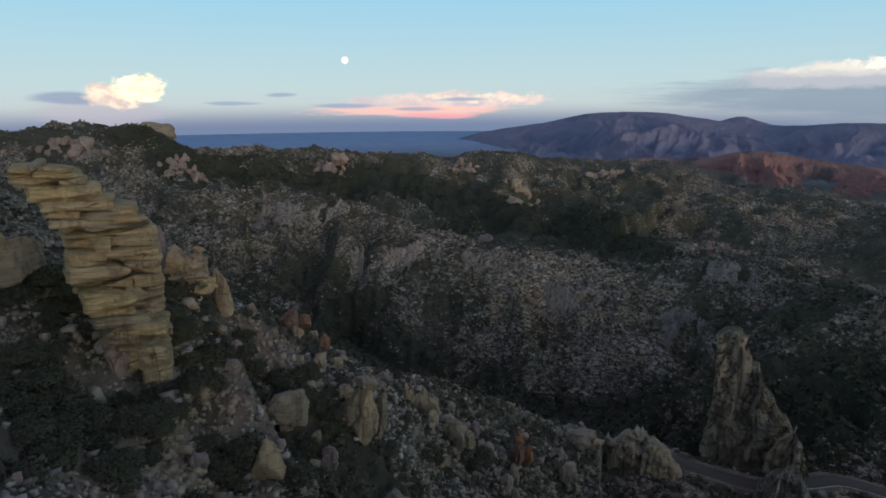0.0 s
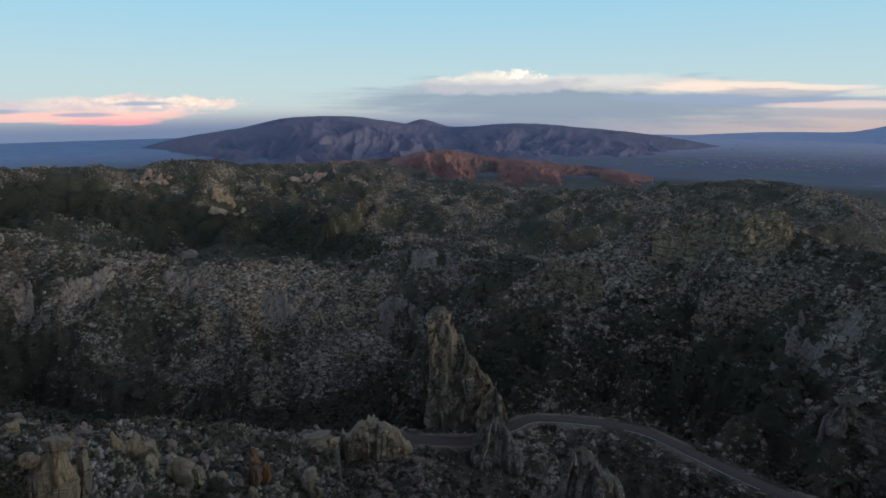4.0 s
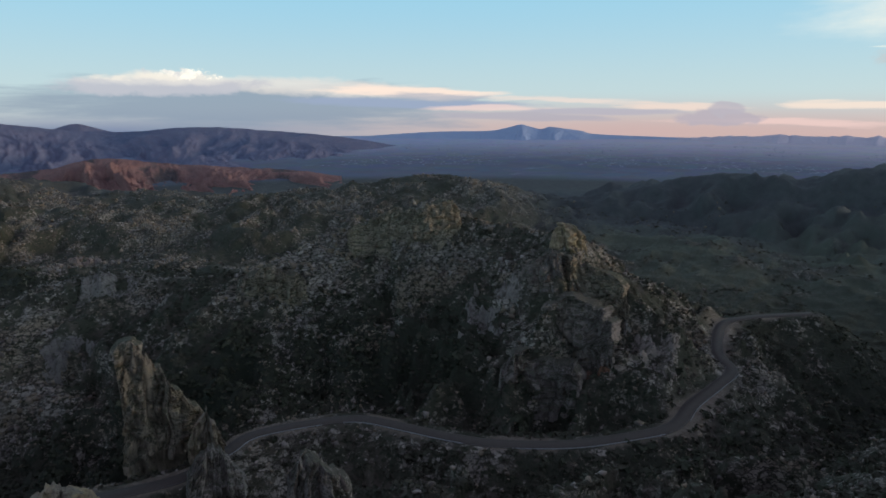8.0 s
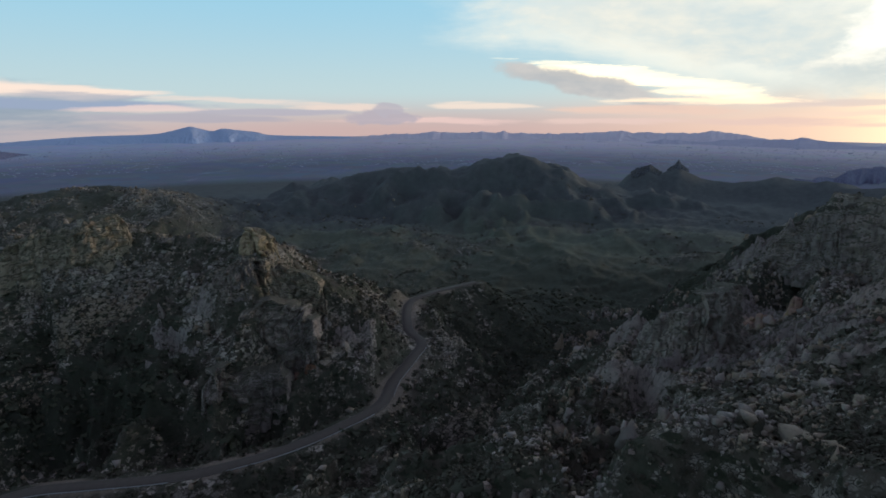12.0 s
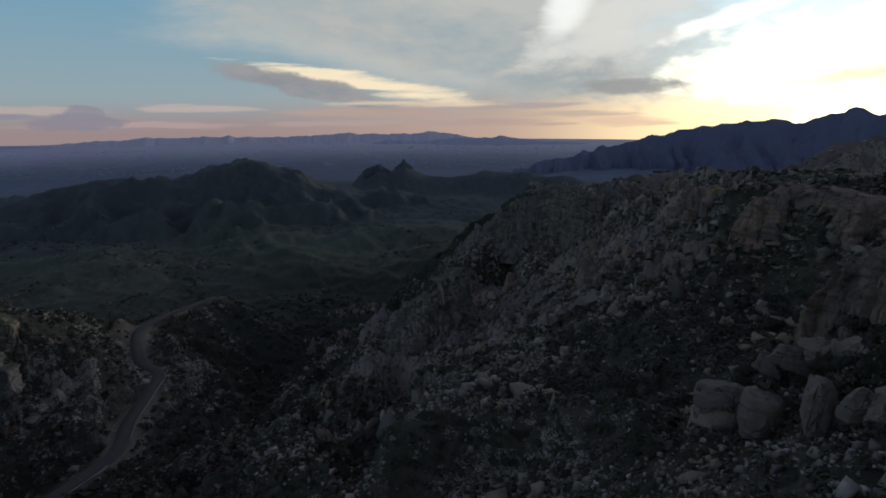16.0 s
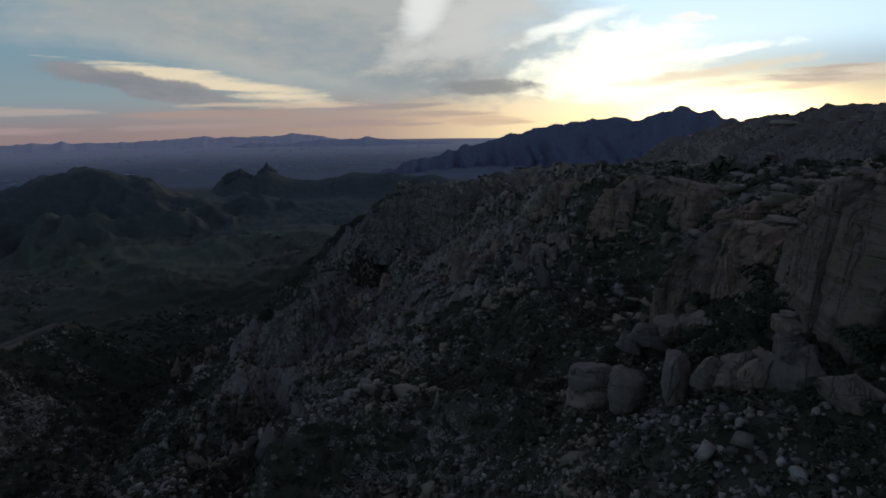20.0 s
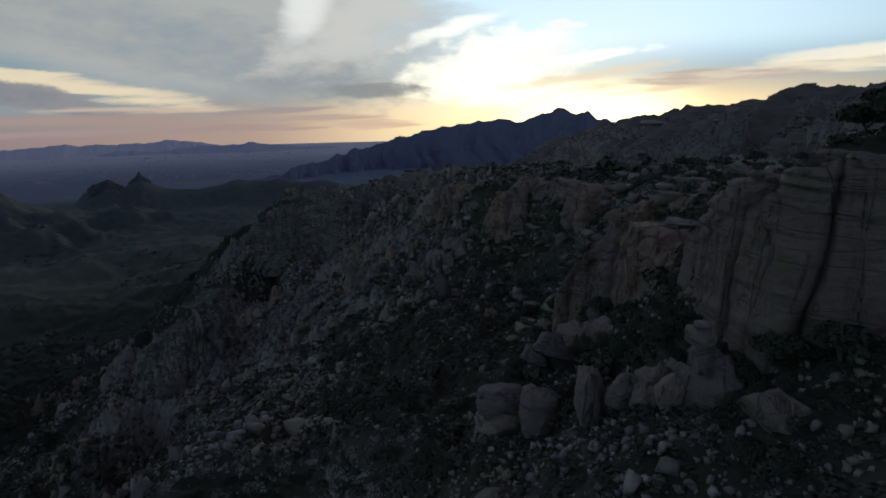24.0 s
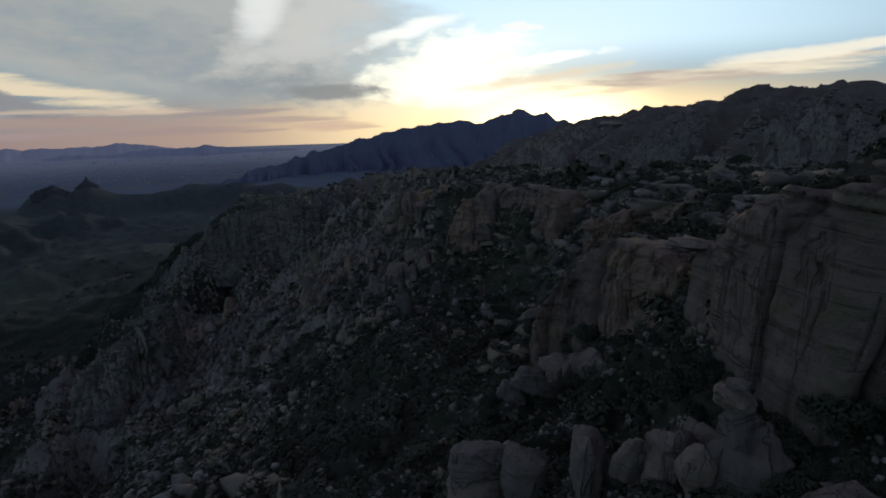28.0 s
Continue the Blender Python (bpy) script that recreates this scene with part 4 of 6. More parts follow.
build_range("red_foothills", "red_hills", ALPENGLOW_EARTH, "eroded foothills below the range, painted alpenglow red")
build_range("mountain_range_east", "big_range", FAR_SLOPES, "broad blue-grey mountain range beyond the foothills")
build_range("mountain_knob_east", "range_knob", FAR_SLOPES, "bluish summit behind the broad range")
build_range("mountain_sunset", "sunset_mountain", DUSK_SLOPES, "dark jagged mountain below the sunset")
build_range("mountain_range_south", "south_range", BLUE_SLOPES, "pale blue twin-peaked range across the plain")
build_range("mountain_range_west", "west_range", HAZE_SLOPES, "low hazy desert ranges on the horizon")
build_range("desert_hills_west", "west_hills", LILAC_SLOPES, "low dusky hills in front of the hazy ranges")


# ---- the road ----
def ribbon(line, offs, mat, name):
    """A strip along a line: pairs of sideways offset and height."""
    tang = np.gradient(line[:, :2], axis=0)
    tang /= np.linalg.norm(tang, axis=1)[:, None]
    side = np.stack([tang[:, 1], -tang[:, 0]], -1)
    verts = np.stack([np.concatenate([line[:, :2] + side * o, line[:, 2:] + dz], 1) for o, dz in offs], 1).reshape(-1, 3)
    m = len(offs)
    faces = [(k * m + c, k * m + c + 1, k * m + c + m + 1, k * m + c + m) for k in range(len(line) - 1) for c in range(m - 1)]
    return mesh_object(name, verts, faces, mat)


ROAD_FINE = curve_through(ROAD, 10)
road = tagged(ribbon(ROAD_FINE, [(-3.7, -0.9), (-3.5, 0.22), (0, 0.30), (3.5, 0.22), (3.7, -0.9)], ASPHALT, "road"), "winding two-lane asphalt mountain road", "road", kind="structure")
for o in (-3.1, 3.1):
    stripe = ribbon(ROAD_FINE, [(o - 0.07, 0.262), (o + 0.07, 0.262)], LINE_PAINT, "edge_line")
    stripe.parent = road


# ---- rock ----
def noise3(p, size, seed):
    q = p / size
    i = np.floor(q)
    f = q - i
    f = f * f * (3 - 2 * f)
    out = 0.0
    for a in (0, 1):
        for b in (0, 1):
            for c in (0, 1):
                w = np.where(a, f[:, 0], 1 - f[:, 0]) * np.where(b, f[:, 1], 1 - f[:, 1]) * np.where(c, f[:, 2], 1 - f[:, 2])
                v = np.sin((i[:, 0] + a) * 127.1 + (i[:, 1] + b) * 311.7 + (i[:, 2] + c) * 74.7 + seed * 53.3) * 43758.5453
                out = out + w * (v - np.floor(v))
    return 2 * out - 1


GRIDS = {}


def cube_grid(n):
    """The surface of a cube in n x n squares a side."""
    if n not in GRIDS:
        index, verts, faces = {}, [], []

        def corner(p):
            if p not in index:
                index[p] = len(verts)
                verts.append([2 * c / n - 1 for c in p])
            return index[p]

        for axis in range(3):
            for end in (0, n):
                for i in range(n):
                    for j in range(n):
                        quad = []
                        for a, b in ((i, j), (i + 1, j), (i + 1, j + 1), (i, j + 1)):
                            p = [a, b]
                            p.insert(axis, end)
                            quad.append(corner(tuple(p)))
                        faces.append(quad if (end > 0) != (axis == 1) else quad[::-1])
        GRIDS[n] = np.array(verts, float), np.array(faces)
    return GRIDS[n]


def rock_shape(seed, n=8, square=3.5, rough=0.14, cuts=5, sheets=0, jut=0.08, cracks=0, taper=0.0):
    """A weathered rock, one unit wide, deep and high, standing on z = 0."""
    rng = np.random.default_rng(seed)
    cube, faces = cube_grid(n)
    p = cube / (np.abs(cube) ** square).sum(1)[:, None] ** (1 / square) * 0.5
    for _ in range(cuts):
        normal = rng.normal(size=3)
        normal /= np.linalg.norm(normal)
        over = p @ normal - rng.uniform(0.26, 0.44)
        p = p - np.clip(over, 0, None)[:, None] * normal * 0.95
    out = p / np.linalg.norm(p, axis=1)[:, None]
    p = p + out * (rough * noise3(p, 0.55, seed) + rough * 0.6 * noise3(p, 0.24, seed + 3) + rough * 0.4 * noise3(p, 0.11, seed + 7) + rough * 0.25 * noise3(p, 0.05, seed + 9))[:, None]
    if sheets:
        level = (p[:, 2] + 0.5) * sheets + 0.35 * noise3(p, 0.6, seed + 11)
        k = np.floor(level)
        v = np.sin(k * 91.7 + seed) * 43758.5453
        step = (v - np.floor(v) - 0.5) * jut * 2 - jut * 0.9 * (np.abs(level - k - 0.5) > 0.38)
        p[:, :2] *= (1 + step)[:, None]
    if cracks:
        turn = np.arctan2(p[:, 1], p[:, 0]) * cracks / 2 + 0.8 * noise3(p, 0.5, seed + 17)
        p[:, :2] *= (1 - 0.22 * np.clip(1 - np.abs(np.sin(turn)) / 0.22, 0, 1))[:, None]
    if taper:
        p[:, :2] *= (1 - taper * (p[:, 2] + 0.5))[:, None]
    p[:, 2] -= p[:, 2].min()
    p[:, 2] /= p[:, 2].max()
    return p, faces


SHAPES = {}


def rock_data(mat, seed, facets=False, **how):
    key = (mat.name, seed, facets, *sorted(how.items()))
    if key not in SHAPES:
        verts, faces = rock_shape(seed, **how)
        ob = mesh_object("rock", verts, faces, mat, not facets)
        SHAPES[key] = ob.data
        bpy.data.objects.remove(ob)
    return SHAPES[key]


def piece(name, data, where, size, turn=(0, 0, 0), parent=None, label=""):
    """One rock mesh at a place, with its size in metres and its turn in degrees."""
    ob = new(name, data)
    ob.matrix_world = pose(*where, *turn) @ Matrix.Diagonal((*size, 1))
    if parent:
        ob.parent = parent
        ob.matrix_parent_inverse = parent.matrix_world.inverted()
    return tagged(ob, label)


def base_at(name, where, label, category, group=""):
    ob = new(name)
    ob.matrix_world = pose(*where)
    return tagged(ob, label, category, group)


def ground_at(x, y):
    return float(land_height(np.array([x]), np.array([y]))[0])


def spot(az, far):
    a = radians(az)
    x, y = math.sin(a) * far, math.cos(a) * far
    return x, y, ground_at(x, y)


rng = random.Random(7)


def rock_tower():
    """A leaning fin of thin rock sheets, split crosswise by joints."""
    g = random.Random(17)
    far = 92
    px, py, _ = spot(-30.2, far)
    foot = EYE_Z - 46
    tower = base_at("rock_tower", (px, py, foot), "tall leaning tower of banded tan granite sheets", "rock formation")
    right, ahead = np.array((math.cos(radians(30.2)), math.sin(radians(30.2)))), np.array((math.sin(radians(-30.2)), math.cos(radians(-30.2))))
    # height over the eye, bearing of either side
    z, top = -39.0, -8.6
    while z < top:
        lo = np.interp(z, [-39, -33, -27.5, -25, -17, -13.5, -11.5, -10, -8.6], [-29.2, -31.2, -32.6, -33.2, -33.4, -34.6, -36.0, -36.3, -36.2])
        hi = np.interp(z, [-39, -33, -27, -18, -16.5, -14.2, -13.6, -11.6, -10, -8.6], [-27.0, -27.2, -27.2, -27.2, -27.6, -28.6, -30.4, -31.6, -32.2, -32.8])
        thick = g.choice((0.5, 0.7, 1.0, 1.5, 2.2)) * g.uniform(0.85, 1.2)
        left, wide = (lo + 30.2) * far / 57.3, (hi - lo) * far / 57.3
        cuts = sorted([0, 1] + [g.uniform(0.2, 0.8) for _ in range(g.choice((1, 1, 2)))])
        for c0, c1 in zip(cuts[:-1], cuts[1:]):
            w = wide * (c1 - c0) * 1.12 + 1.0
            back = 1.8 * (c0 + c1 - 1) ** 2 + g.uniform(-0.7, 0.7) + 0.09 * (z + 30)
            x, y = np.array((px, py)) + right * (left + wide * (c0 + c1) / 2 + g.uniform(-0.2, 0.2)) + ahead * back
            thin = thick < 1.3
            data = rock_data(BANDED, 100 + g.randrange(8), n=14 if thin else 24, square=10.0, rough=0.045, cuts=4, sheets=2 if thin else 4 + g.randrange(3), jut=0.02 if thin else 0.03)
            piece("slab", data, (x, y, EYE_Z + z - 0.3 + g.uniform(-0.2, 0.2)), (w, 8.5 + g.uniform(-0.8, 0.8), thick + 0.5), (g.uniform(-2, 2), 5 + g.uniform(-1.5, 1.5), 30.2 + g.uniform(-6, 6)), tower)
        z += thick
    for k, (s, w, h) in enumerate(((0.2, 6.5, 9), (2.4, 6, 8), (4.6, 5.5, 8), (6.4, 5, 7))):
        x, y = np.array((px, py)) + right * (1.2 + s) + ahead * (0.5 - 0.9 * k)
        piece("buttress", rock_data(PALE, 120 + k % 2, n=14, square=4.5, rough=0.09, cuts=7), (x, y, EYE_Z - 41.5 - 2.1 * k), (w, 6, h), (0, -16, 34 + 8 * k), tower, "smooth pale grey buttress")


rock_tower()


def stack(name, az, far, layers, mat, label, category="rock formation", group="", seed=0, sink=0.8, turn=0.0, name_part="block", taper=0.0, square=4.2, cracks=3):
    """Rocks piled on one another: each layer is (shift right, shift away, width, depth, height, lift)."""
    x, y, z = spot(az, far)
    thing = base_at(name, (x, y, z), label, category, group)
    a = radians(az)
    right, ahead = np.array((math.cos(a), -math.sin(a))), np.array((math.sin(a), math.cos(a)))
    for k, (sx, sy, w, d, h, lift) in enumerate(layers):
        px, py = np.array((x, y)) + right * sx + ahead * sy
        data = rock_data(mat, seed + k % 5, n=22, square=square, rough=0.07, cuts=8 if square > 5 else 14, sheets=4, jut=0.03, cracks=cracks, taper=taper)
        piece(name_part, data, (px, py, z + lift - sink), (w, d, h + sink * (lift < 0.5)), (rng.uniform(-5, 5), rng.uniform(-5, 5), -az + turn + rng.uniform(-25, 25)), thing)
    return thing


stack("rock_pillar", -23.5, 112, [(0, 0, 4.6, 4.4, 4.6, 0), (0.2, 0, 3.6, 3.6, 3.2, 4.0), (0.3, 0, 2.6, 2.6, 1.6, 6.8)], TAN, "stacked pillar of warm tan granite blocks", seed=11, cracks=0)
stack("rock_pillar", -21.5, 112, [(0, 0, 4.0, 4.2, 8.6, 0)], TAN, "rounded tan granite pillar at the end of a spur", seed=15, cracks=0)
stack("rock_outcrop", -24.0, 110, [(0, 0, 8, 6, 3, 0), (-1, 0, 7, 5, 2.4, 2.6), (0.5, 1, 6, 5, 2.0, 4.6)], BANDED, "layered tan rock ledges beside the tower", seed=21)
stack("boulder_round", -25.4, 111, [(0, 0, 6.6, 6, 6.2, 0)], TAN, "large rounded tan boulder behind the tower", "boulder", seed=31, cracks=0)
stack("rock_outcrop", -26.8, 119, [(0, 0, 6, 5, 15, 0)], PALE, "pointed grey granite block behind the tower", seed=35, taper=0.45)
stack("rock_outcrop", -29.5, 116, [(0, 0, 7, 7, 12, 0), (-3, 0, 7, 7, 8, 2)], TAN, "tan granite blocks rising behind the tower", seed=33)
stack("rock_outcrop", -38.0, 104, [(0, 0, 12, 8, 6, 0), (-2, 0, 9, 7, 3.5, 5)], BANDED, "layered granite crest above the scrub", seed=37)
stack("boulder_red", -15.6, 120, [(0, 0, 4.6, 4, 4.2, 0), (3, 1, 3, 3, 2.6, 0)], RUST, "rust-red boulders on the spur's crest", "boulder", seed=41)
stack("boulder_red", -12.4, 123, [(0, 0, 3.4, 3.4, 4.2, 0)], RUST, "small rust-red boulder on the spur's crest", "boulder", seed=44)
stack("boulder_slab", -16.2, 90, [(0, 0, 8.5, 6, 6.4, 0), (-4.5, -1, 3.2, 3, 2.6, 0), (-4, 1, 3, 3, 3.4, 0)], TAN, "big tan granite boulder with slabs leaning on it", "boulder", seed=47)
stack("rock_columns", -9.0, 94, [(-2.2, 1, 5.2, 5, 8.8, 0), (1.6, 0, 4.2, 4.6, 10.5, 0), (4.0, 0.5, 2.2, 3, 8.4, 0), (-2.6, 1.2, 3.8, 3.4, 2.4, 8.4), (0.9, 0.4, 4.4, 4, 2.6, 10), (0.2, -1.4, 4.6, 4, 6.2, 0)], TAN,
      "cluster of tan granite columns with rounded caps", seed=53)
stack("rock_outcrop", -2.4, 131, [(0, 0, 6, 5, 7, 0), (2.4, 0, 5, 4, 4.6, 0), (-2.6, 0, 4, 4, 9, 0)], TAN, "lumpy tan granite outcrop among scrub", seed=59)
stack("rock_outcrop", 1.4, 126, [(0, 0, 8, 6, 6.5, 0), (3.2, -1, 4, 4, 4, 0)], TAN, "blocky tan outcrop with a dark crack", seed=63)
stack("hoodoo", 8.1, 136, [(0, 0, 4.4, 4.4, 6.5, 0), (0.4, 0, 3, 3, 3.6, 6), (2.8, 0, 2.6, 3, 5.6, 0), (0.5, 0, 1.8, 1.8, 1.6, 9.2)], RUST, "slim reddish hoodoo with a balanced cap", "hoodoo", seed=67)
stack("boulder_round", -5.5, 83, [(0, 0, 6.6, 5.5, 4.8, 0), (-4.5, 0.5, 4.4, 4, 4.2, 0)], PALE, "rounded grey boulders half buried in scrub", "boulder", seed=71)
stack("boulder_round", -18.9, 72, [(0, 0, 4.8, 4, 5.2, 0)], TAN, "warm tan egg-shaped boulder", "boulder", seed=75)
stack("boulder_round", -25.4, 73, [(0, 0, 3.0, 2.6, 2.9, 0)], PALE, "pale boulder among dark bushes", "boulder", seed=78)
stack("balanced_rock", -12.5, 83, [(0, 0, 3.2, 3, 2.4, 0), (0.2, 0, 2.7, 2.6, 2.4, 2.1)], PALE, "balanced pair of round grey boulders", "boulder", seed=81)
stack("rock_dome", 14.3, 195, [(0, 0, 14, 10, 6, 0), (7, 0, 7, 6, 4, 0)], TAN, "low rounded granite dome on the spur", "rock formation", seed=84)

stack("hoodoo", 84.4, 94, [(0, 0, 1.9, 1.9, 2.6, 0), (1.8, 0, 1.8, 1.7, 3.0, 0), (-1.6, 0.4, 1.4, 1.5, 1.6, 0), (0.1, 0, 1.5, 1.5, 1.1, 2.3)], TAN, "cluster of tan blocky hoodoos on the canyon's brink", "hoodoo", seed=91, cracks=0)
stack("hoodoo", 90.5, 82, [(0, 0, 1.3, 1.3, 1.5, 0), (-1.2, 0.3, 1.0, 1.0, 1.0, 0)], PALE, "low pale hoodoo at the canyon's brink", "hoodoo", seed=92, cracks=0)
stack("hoodoo", 93.7, 82, [(0, 0, 2.0, 1.9, 2.2, 0), (-0.3, 0, 1.7, 1.6, 1.3, 1.9), (1.7, 0.2, 1.5, 1.5, 1.7, 0), (2.8, 0.3, 1.2, 1.2, 1.1, 0)], PALE, "pale hoodoo with a split rounded head", "hoodoo", seed=94, cracks=0)
stack("hoodoo", 97.8, 80, [(0, 0, 2.1, 2.0, 2.0, 0), (0.3, 0, 1.7, 1.6, 1.2, 1.8), (-1.6, 0.3, 1.2, 1.3, 1.2, 0)], PALE, "pale hoodoo of two rounded blocks", "hoodoo", seed=96, cracks=0)
stack("hoodoo", 104.6, 106, [(0, 0, 3, 2.6, 2.6, 0), (2.8, 0, 2.4, 2.4, 2.2, 0), (-2.8, 0, 2.2, 2.4, 2.0, 0)], PALE, "row of low pale hoodoos on the slope", "hoodoo", seed=97, cracks=0)
stack("hoodoo", 51.6, 146, [(0, 0, 4, 4, 9, 0)], TAN, "warm tan rock finger above the canyon", "hoodoo", seed=99)


def outcrop(az, far, wide, deep, tops, mat, label, seed, step=0.9, terraces=3, sheer=1.6, level=False, name="rock_outcrop", category="rock formation", rough=1.0, holes=1.0):
    """Rock that breaks out of a slope in steps, cut by joints; tops from side to side are heights over the slope, or over the eye if level."""
    a = radians(az)
    right, ahead = np.array((math.cos(a), -math.sin(a))), np.array((math.sin(a), math.cos(a)))
    x0, y0 = ahead * far
    u, v = np.arange(-wide / 2, wide / 2 + step, step), np.arange(-deep / 2, deep / 2 + step, step)
    U, V = np.meshgrid(u, v, indexing="ij")
    X, Y = x0 + right[0] * U + ahead[0] * V, y0 + right[1] * U + ahead[1] * V
    ground_z = land_height(X.ravel(), Y.ravel()).reshape(X.shape)
    top = np.interp(U / wide + 0.5, np.linspace(0, 1, len(tops)), tops)
    if level:
        top = np.clip(EYE_Z + top - ground_z, 0, None)
    big, gap = joints(U + 3 * lattice(U, V, 11, seed), V, 6.5, seed)
    small, slit = joints(U, V + 1.5 * lattice(U, V, 5, seed + 2), 2.5, seed + 1)
    rise = 0
    for k in range(terraces):
        edge = deep * (-0.36 + 0.46 * k / terraces) + deep * 0.13 * fractal(U, V * 0.3 + 50 * k, 15, 3, seed + k) + deep * 0.16 * (big - 0.5) + deep * 0.05 * (small - 0.5)
        rise = rise + ease((V - edge) / sheer)
    rise = rise / terraces * (1 - ease((V - deep * 0.12) / (deep * 0.36))) * ease((wide / 2 - np.abs(U) + 3 * (big - 0.5)) / (wide * 0.14)) * top
    rise = rise * (1 - holes + holes * ease((fractal(U, V * 0.8, 10, 3, seed + 31) + 0.30) / 0.4))
    some = np.clip(rise / 3, 0, 1) * rough
    z = rise + np.minimum(rise * 0.3, 3.5) * (big - 0.5) + some * (1.8 * (small - 0.5) + 0.8 * lattice(U, V, 1.9, seed + 3) - 1.3 * (gap < 0.09) - 0.6 * (slit < 0.1))
    ledge = np.clip(top / 4, 1.4, 5.0)
    shelf = ledge * np.floor(z / ledge + 0.5 * (big - 0.5) + 0.5 * lattice(U, V, 9, seed + 41))
    z = np.where(rise < 0.3, -1.6, 0.5 * z + 0.5 * shelf + 0.25 * ledge)
    verts = np.stack([X, Y, ground_z + z], -1).reshape(-1, 3)
    m = len(v)
    i, j = np.meshgrid(np.arange(len(u) - 1), np.arange(m - 1), indexing="ij")
    faces = np.stack([i * m + j, (i + 1) * m + j, (i + 1) * m + j + 1, i * m + j + 1], -1).reshape(-1, 4)
    keep = (rise.reshape(-1)[faces] > 0.2).any(1)
    faces = faces[keep]
    thing = base_at(name, (x0, y0, float(ground_z.min())), label, category)
    mark = np.arange(len(verts))
    while True:
        low = mark[faces].min(1)
        fresh = mark.copy()
        for c in range(4):
            np.minimum.at(fresh, faces[:, c], low)
        fresh = fresh[fresh]
        if (fresh == mark).all():
            break
        mark = fresh
    mass = mark[faces[:, 0]]
    names, counts = np.unique(mass, return_counts=True)
    for name_of in names[counts >= 14]:
        own, index = np.unique(faces[mass == name_of], return_inverse=True)
        ob = mesh_object("buttress", verts[own], index.reshape(-1, 4), mat, False, thing)
        ob.matrix_parent_inverse = thing.matrix_world.inverted()
    return thing


# the spire by the road: a jagged fin
SPIRE_TOPS = (-150, -118, -104, -106, -112, -122, -132, -142, -150)


# blocks on the slope near the sunset side
for az, far, layers, seed, words in (
        (141.6, 63, [(0, 0, 5.0, 4.2, 4.0, 0), (0, 0, 4.8, 4.0, 2.9, 3.7)], 131, "squarish pale granite block in two halves"),
        (144.8, 61.5, [(0, 0, 4.0, 3.8, 5.4, 0)], 133, "rounded grey granite block with a fine crack"),
        (149.0, 58, [(0, 0, 3.3, 3.2, 5.6, 0), (2, 0.5, 2.2, 2.6, 3.6, 0)], 135, "narrow grey granite block beside a smaller one"),
        (154.4, 55.5, [(0, 0, 3.8, 3.6, 3.8, 0), (-2.4, 0, 2.6, 2.6, 2.9, 0), (2.4, 0.5, 3.2, 3, 3.6, 0), (-0.6, -1.2, 2.4, 2.2, 2.2, 0)], 138, "low grey boulders leaning together"),
        (158.8, 52.5, [(0.5, 0, 4.9, 4.4, 4.4, -0.5), (-0.5, 0, 3.4, 3.2, 3.0, 2.8), (-0.9, 0, 2.3, 2.2, 1.8, 5.0), (-0.9, 0, 1.5, 1.4, 0.6, 6.6), (3.4, -0.4, 2.8, 2.8, 2.2, 0), (-2.6, -0.5, 2.2, 2.2, 2.0, 0)], 142, "tall stepped granite block with small stones on top"),
        (163.0, 46, [(0, 0, 5, 3.5, 2.2, 0), (3.6, 0, 3.4, 3, 1.6, 0)], 146, "broad grey boulders at the cliff's foot")):
    stack("granite_block", az, far, layers, PALE, words, "boulder", "granite blocks on the slope", seed, 1.0, square=5.2, cracks=0)


